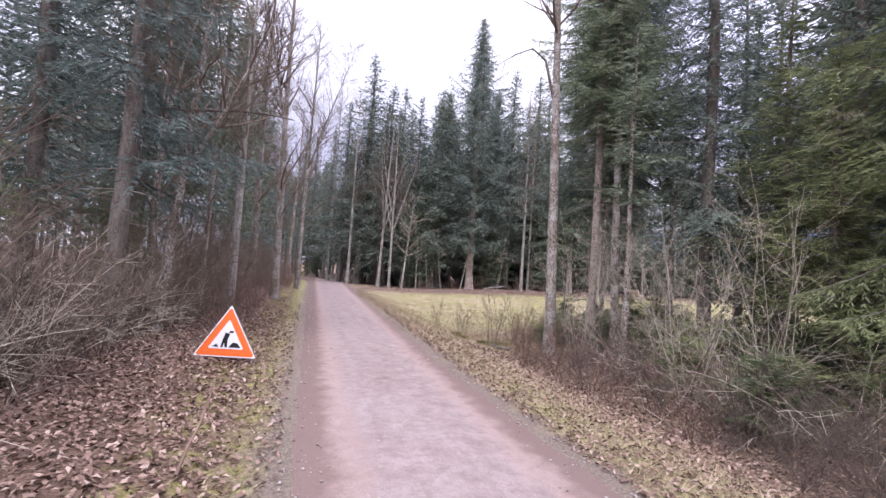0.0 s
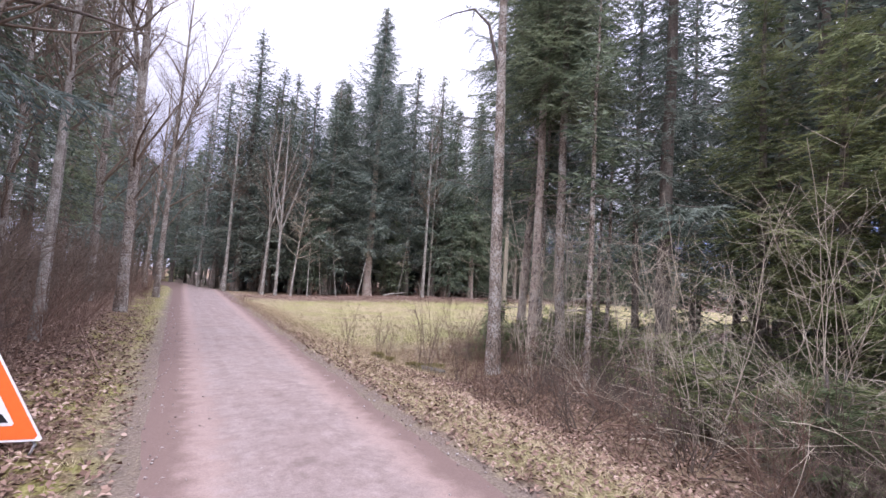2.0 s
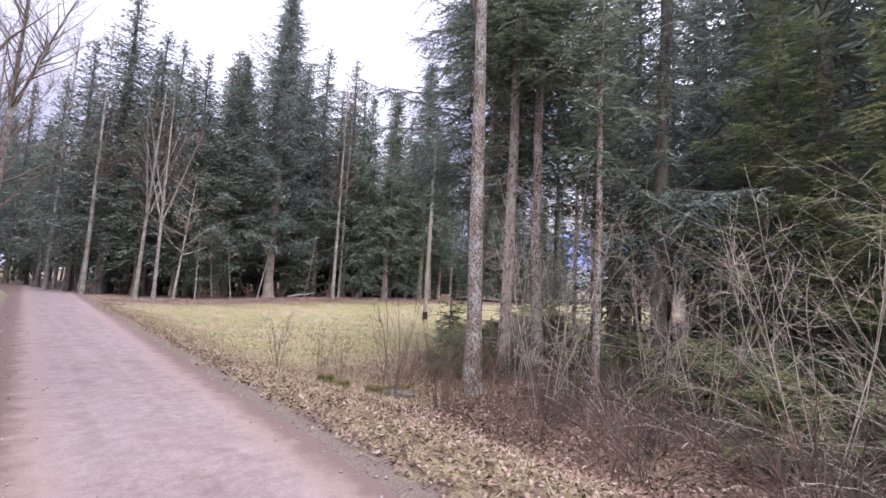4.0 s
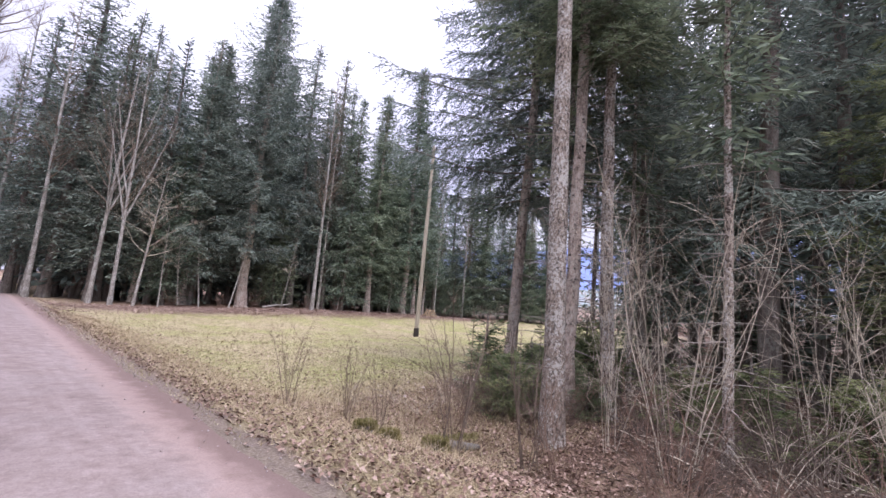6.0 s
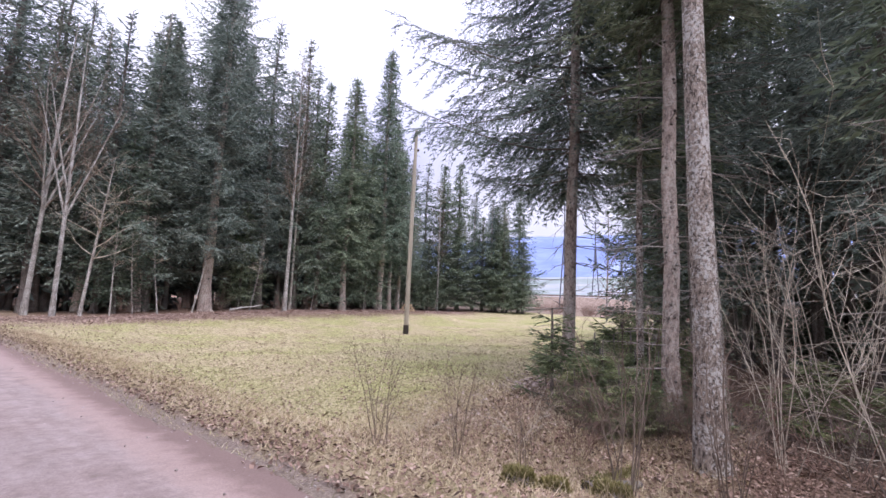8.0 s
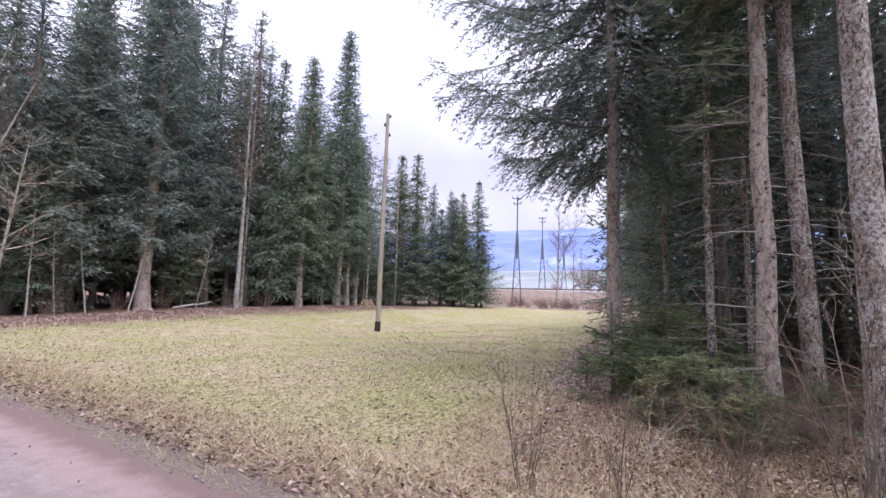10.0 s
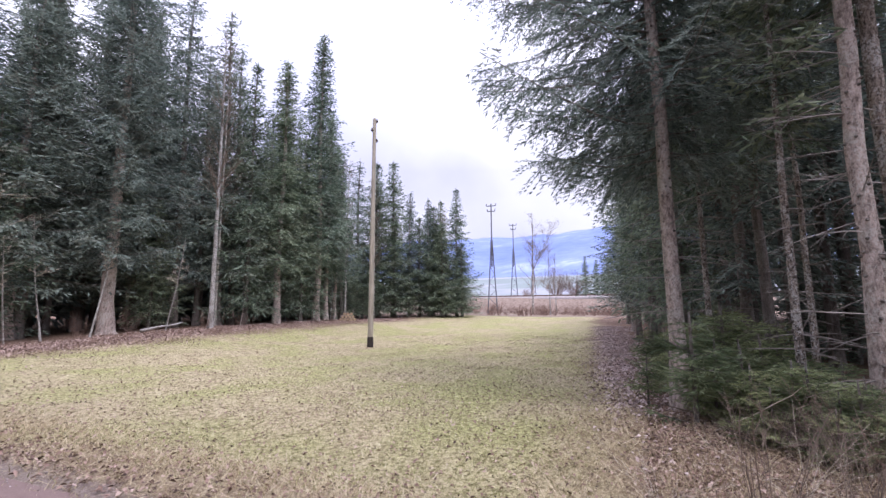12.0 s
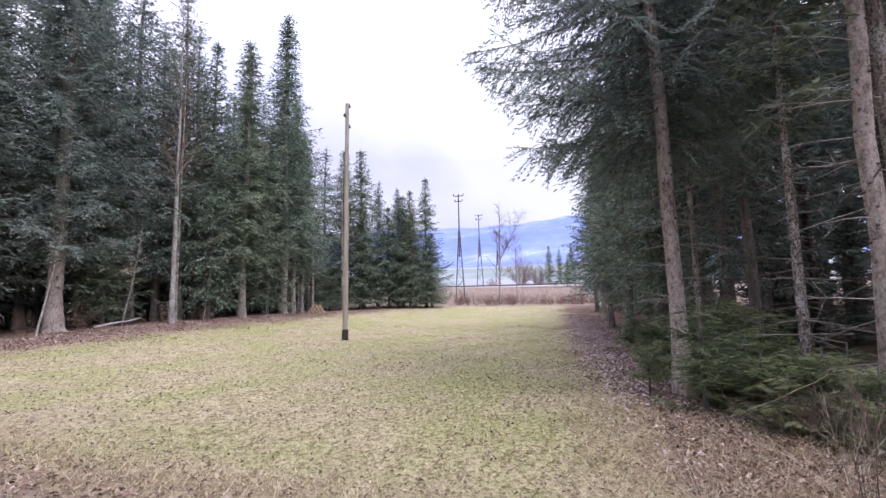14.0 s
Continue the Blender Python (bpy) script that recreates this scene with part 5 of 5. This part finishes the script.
far_wood("far_woods", [(x + rng.uniform(-1.2, 1.2), y + rng.uniform(-1.2, 1.2)) for y in np.arange(54, 74, 3.2) for x in np.arange(6, 46, 3.0)], "dark depth of the spruce wood behind the meadow")
far_wood("far_woods", [(x + rng.uniform(-1.2, 1.2), y + rng.uniform(-1.2, 1.2)) for x in np.arange(-26, -12, 5.0) for y in np.arange(22, 78, 5.0)], "dark depth of the wood beside the track")
far_wood("far_woods", [(x + rng.uniform(-1.2, 1.2), y + rng.uniform(-1.2, 1.2)) for x in np.arange(16, 44, 3.4) for y in np.arange(2, 14.5, 3.2)], "dark depth of the wood south of the meadow")

far_wood("undergrowth", [(x + rng.uniform(-0.8, 0.8), y + rng.uniform(-0.6, 0.6)) for y in (47.0, 50.5) for x in np.arange(7, 45, 1.7)], "dim low spruce undergrowth inside the wood", (3, 5.5))
far_wood("far_woods", [(x + rng.uniform(-1.2, 1.2), y + rng.uniform(-1.2, 1.2)) for x in np.arange(-9, 8, 2.6) for y in np.arange(74, 92, 3.0)], "dark trees beyond the bend of the track")

# ---------------------------------------------------------------- leaves, grass, stones on the ground
LEAF = islands("dry_fallen_leaves", [(0.0, (0.06, 0.038, 0.028)), (0.4, (0.175, 0.108, 0.082)), (0.8, (0.31, 0.212, 0.165)), (1.0, (0.47, 0.36, 0.295))], 0.8)
STRAW = islands("bleached_winter_grass", [(0.0, (0.25, 0.19, 0.115)), (0.5, (0.39, 0.315, 0.19)), (1.0, (0.55, 0.47, 0.32))], 0.9)
BLADE = islands("short_meadow_grass", [(0.0, (0.10, 0.105, 0.04)), (0.3, (0.24, 0.245, 0.09)), (0.6, (0.36, 0.325, 0.165)), (0.8, (0.50, 0.44, 0.27)), (1.0, (0.66, 0.59, 0.42))], 0.9)
PEBBLE = islands("road_pebbles", [(0.0, (0.24, 0.19, 0.17)), (0.6, (0.36, 0.30, 0.28)), (1.0, (0.48, 0.44, 0.42))], 0.9)


LEAF_RED = islands("reddish_leaves", [(0.0, (0.17, 0.115, 0.095)), (0.5, (0.35, 0.25, 0.205)), (1.0, (0.50, 0.39, 0.33))], 0.85)
LEAF_PALE = islands("pale_pinkish_leaves", [(0.0, (0.17, 0.12, 0.105)), (0.4, (0.36, 0.275, 0.25)), (1.0, (0.60, 0.50, 0.46))], 0.8)


def scatter_leaves(name, x, y, rg, label, size=(0.018, 0.036), mat=None):
    k = len(x)
    z = height(x, y) + 0.012 + rg.uniform(0, 0.02, k)
    a, s = rg.uniform(0, 6.28, k), rg.uniform(*size, k)
    d = np.stack([np.cos(a), np.sin(a), rg.normal(size=k) * 0.35], 1)
    e = np.stack([-np.sin(a), np.cos(a), rg.normal(size=k) * 0.35], 1)
    c = np.stack([x, y, z], 1)
    up = np.array([0, 0, 1.0]) * rg.uniform(0.1, 0.6, (k, 1)) * s[:, None]
    v = np.stack([c - d * s[:, None], c + e * s[:, None] * 0.55 + up, c + d * s[:, None] * 1.1, c - e * s[:, None] * 0.55 + up], 1)
    g = Geo()
    i = np.arange(k)[:, None] * 4
    g.add(v, np.concatenate([i + [0, 1, 2], i + [0, 2, 3]]))
    solid(name, g, mat or LEAF, label, "leaves", kind="stuff")


def scatter_blades(name, x, y, rg, mat, label, tall=(0.04, 0.1), wide=0.004, tilt=0.6):
    k = len(x)
    z = height(x, y)
    h, a = rg.uniform(*tall, k), rg.uniform(0, 6.28, k)
    c = np.stack([x, y, z - 0.005], 1)
    e = np.stack([np.cos(a), np.sin(a), 0 * a], 1) * (wide * rg.uniform(0.6, 1.4, k))[:, None]
    top = c + np.stack([rg.normal(size=k) * tilt, rg.normal(size=k) * tilt, np.ones(k)], 1) * h[:, None]
    g = Geo()
    g.add(np.stack([c - e, c + e, top], 1), np.arange(3 * k).reshape(k, 3))
    solid(name, g, mat, label, "grass", kind="stuff")


rg = RNG(71)
left_x, left_y = rg.uniform(-3.6, 0.72, 38000), 1.0 + rg.beta(2.2, 3.0, 38000) * 26
keep = rg.uniform(0, 1, 38000) < np.clip((0.75 - left_x) / 0.8, 0.4, 1)
scatter_leaves("fallen_leaves", left_x[keep], left_y[keep], rg, "dry brown leaves covering the verge under bare shrubs")
rx, ry = 3.3 + 7.5 * rg.beta(1.2, 1.6, 30000), 1.0 + rg.beta(2.5, 2.0, 30000) * 18
keep = (rg.uniform(0, 1, 30000) < np.clip((rx - 3.1) / 1.3, 0.15, 1)) & (ry < 17.0 + 1.6 * rg.uniform(0, 1, 30000) + 0.1 * (rx - 4))
scatter_leaves("fallen_leaves", rx[keep], ry[keep], rg, "dry brown leaves under the shrubs beside the track")
sx_, sy_ = 7.0 + 27 * rg.uniform(0, 1, 26000) ** 1.2, rg.normal(18.45, 0.95, 26000)
sy_ = sy_ + 0.1 * (sx_ - 9)
keep = (sy_ < 18.0 + 0.12 * (sx_ - 2) + 0.35 * rg.normal(size=26000)) & (rg.uniform(0, 1, 26000) < np.clip((sx_ - 8.5) / 3.5, 0.06, 1))
scatter_leaves("fallen_leaves", sx_[keep], sy_[keep], rg, "pinkish brown leaves along the wood's shaded edge", (0.02, 0.042), LEAF_PALE)
mx_, my_ = 3.6 + rg.uniform(0, 1, 26000) ** 1.15 * 24, 17.5 + rg.uniform(0, 1, 26000) ** 1.6 * 20
scatter_leaves("fallen_leaves", mx_, my_, rg, "scattered dry leaves on the meadow", (0.014, 0.032))
ex_, ey_ = rg.gamma(1.5, 0.22, 4500), 6 + rg.uniform(0, 1, 4500) ** 1.3 * 30
scatter_leaves("fallen_leaves", 3.3 + 0.036 * np.maximum(0, ey_ - 11) + ex_, ey_, rg, "dry brown leaves blown against the track's edge", (0.014, 0.03))
wx_, wy_ = rg.uniform(4.6, 9.5, 9000), rg.uniform(14.0, 18.3, 9000)
scatter_leaves("fallen_leaves", wx_, wy_, rg, "dry brown leaves in the meadow's corner", (0.014, 0.034))
nx_, ny_ = rg.uniform(4.6, 36, 26000), 38.6 + rg.normal(size=26000) * 1.3
scatter_leaves("fallen_leaves", nx_, ny_, rg, "reddish dry leaves along the far wood's edge", (0.02, 0.045), LEAF_RED)

bx = 3.4 + rg.uniform(0, 1, 150000) ** 1.9 * 26
by = 20.0 + rg.normal(size=150000) * 4.8
keep = (by > 16.0) & (by < 39) & ((by > 18.0 + 0.11 * bx) | (bx < 4.6)) & (rg.uniform(0, 1, 150000) < np.clip((bx - 3.7 - 0.036 * np.maximum(0, by - 11)) / 1.1, 0.03, 1))
scatter_blades("meadow_grass", bx[keep], by[keep], rg, BLADE, "short pale green winter grass", (0.02, 0.055), 0.0042, 1.0)
vx, vy = rg.normal(4.2, 0.5, 30000), rg.uniform(5, 33, 30000)
vx = vx + 0.03 * np.maximum(0, vy - 11)
scatter_blades("verge_grass", vx[vx > 3.45], vy[vx > 3.45], rg, STRAW, "bleached straw-coloured grass on the verge", (0.03, 0.10), 0.004, 1.2)
lx, ly = rg.normal(0.2, 0.22, 5000), rg.uniform(5.5, 40, 5000)
scatter_blades("verge_grass", lx[lx < 0.85], ly[lx < 0.85], rg, BLADE, "thin green and straw grass beside the track", (0.03, 0.09), 0.004, 0.9)
sx, sy = rg.uniform(4.3, 9.6, 16000), rg.uniform(14.6, 19.4, 16000)
scatter_blades("dry_grass", sx, sy, rg, STRAW, "flattened straw grass among leaves at the meadow's corner", (0.04, 0.12), 0.004, 1.4)
tx, ty = rg.uniform(4.5, 7.6, 2200), rg.uniform(14.8, 18.2, 2200)
scatter_blades("dry_stalks", tx, ty, rg, STRAW, "thin dry stalks standing in the meadow's corner", (0.10, 0.38), 0.0025, 0.35)
px = np.where(rg.random(1300) < 0.75, np.where(rg.random(1300) < 0.5, rg.normal(0.85, 0.14, 1300), rg.normal(3.25, 0.16, 1300)), rg.uniform(0.8, 3.3, 1300))
py = 5.5 + rg.uniform(0, 1, 1300) ** 1.4 * 22
g = Geo()
for x, y in zip(px + 0.012 * np.maximum(0, py - 10), py):
    r_ = rg.uniform(0.005, 0.016)
    c = np.array([x, y, 0.03 if 1.0 < x < 3.1 else 0.015])
    o = rg.normal(size=(6, 3)) * 0.2 + np.array([(1, 0, 0), (-1, 0, 0), (0, 1, 0), (0, -1, 0), (0, 0, 0.7), (0, 0, -0.7)])
    g.add(c + o * r_, [(0, 2, 4), (2, 1, 4), (1, 3, 4), (3, 0, 4), (2, 0, 5), (1, 2, 5), (3, 1, 5), (0, 3, 5)])
solid("road_pebbles", g, PEBBLE, "loose pebbles along the gravel track", "pebbles", kind="stuff")
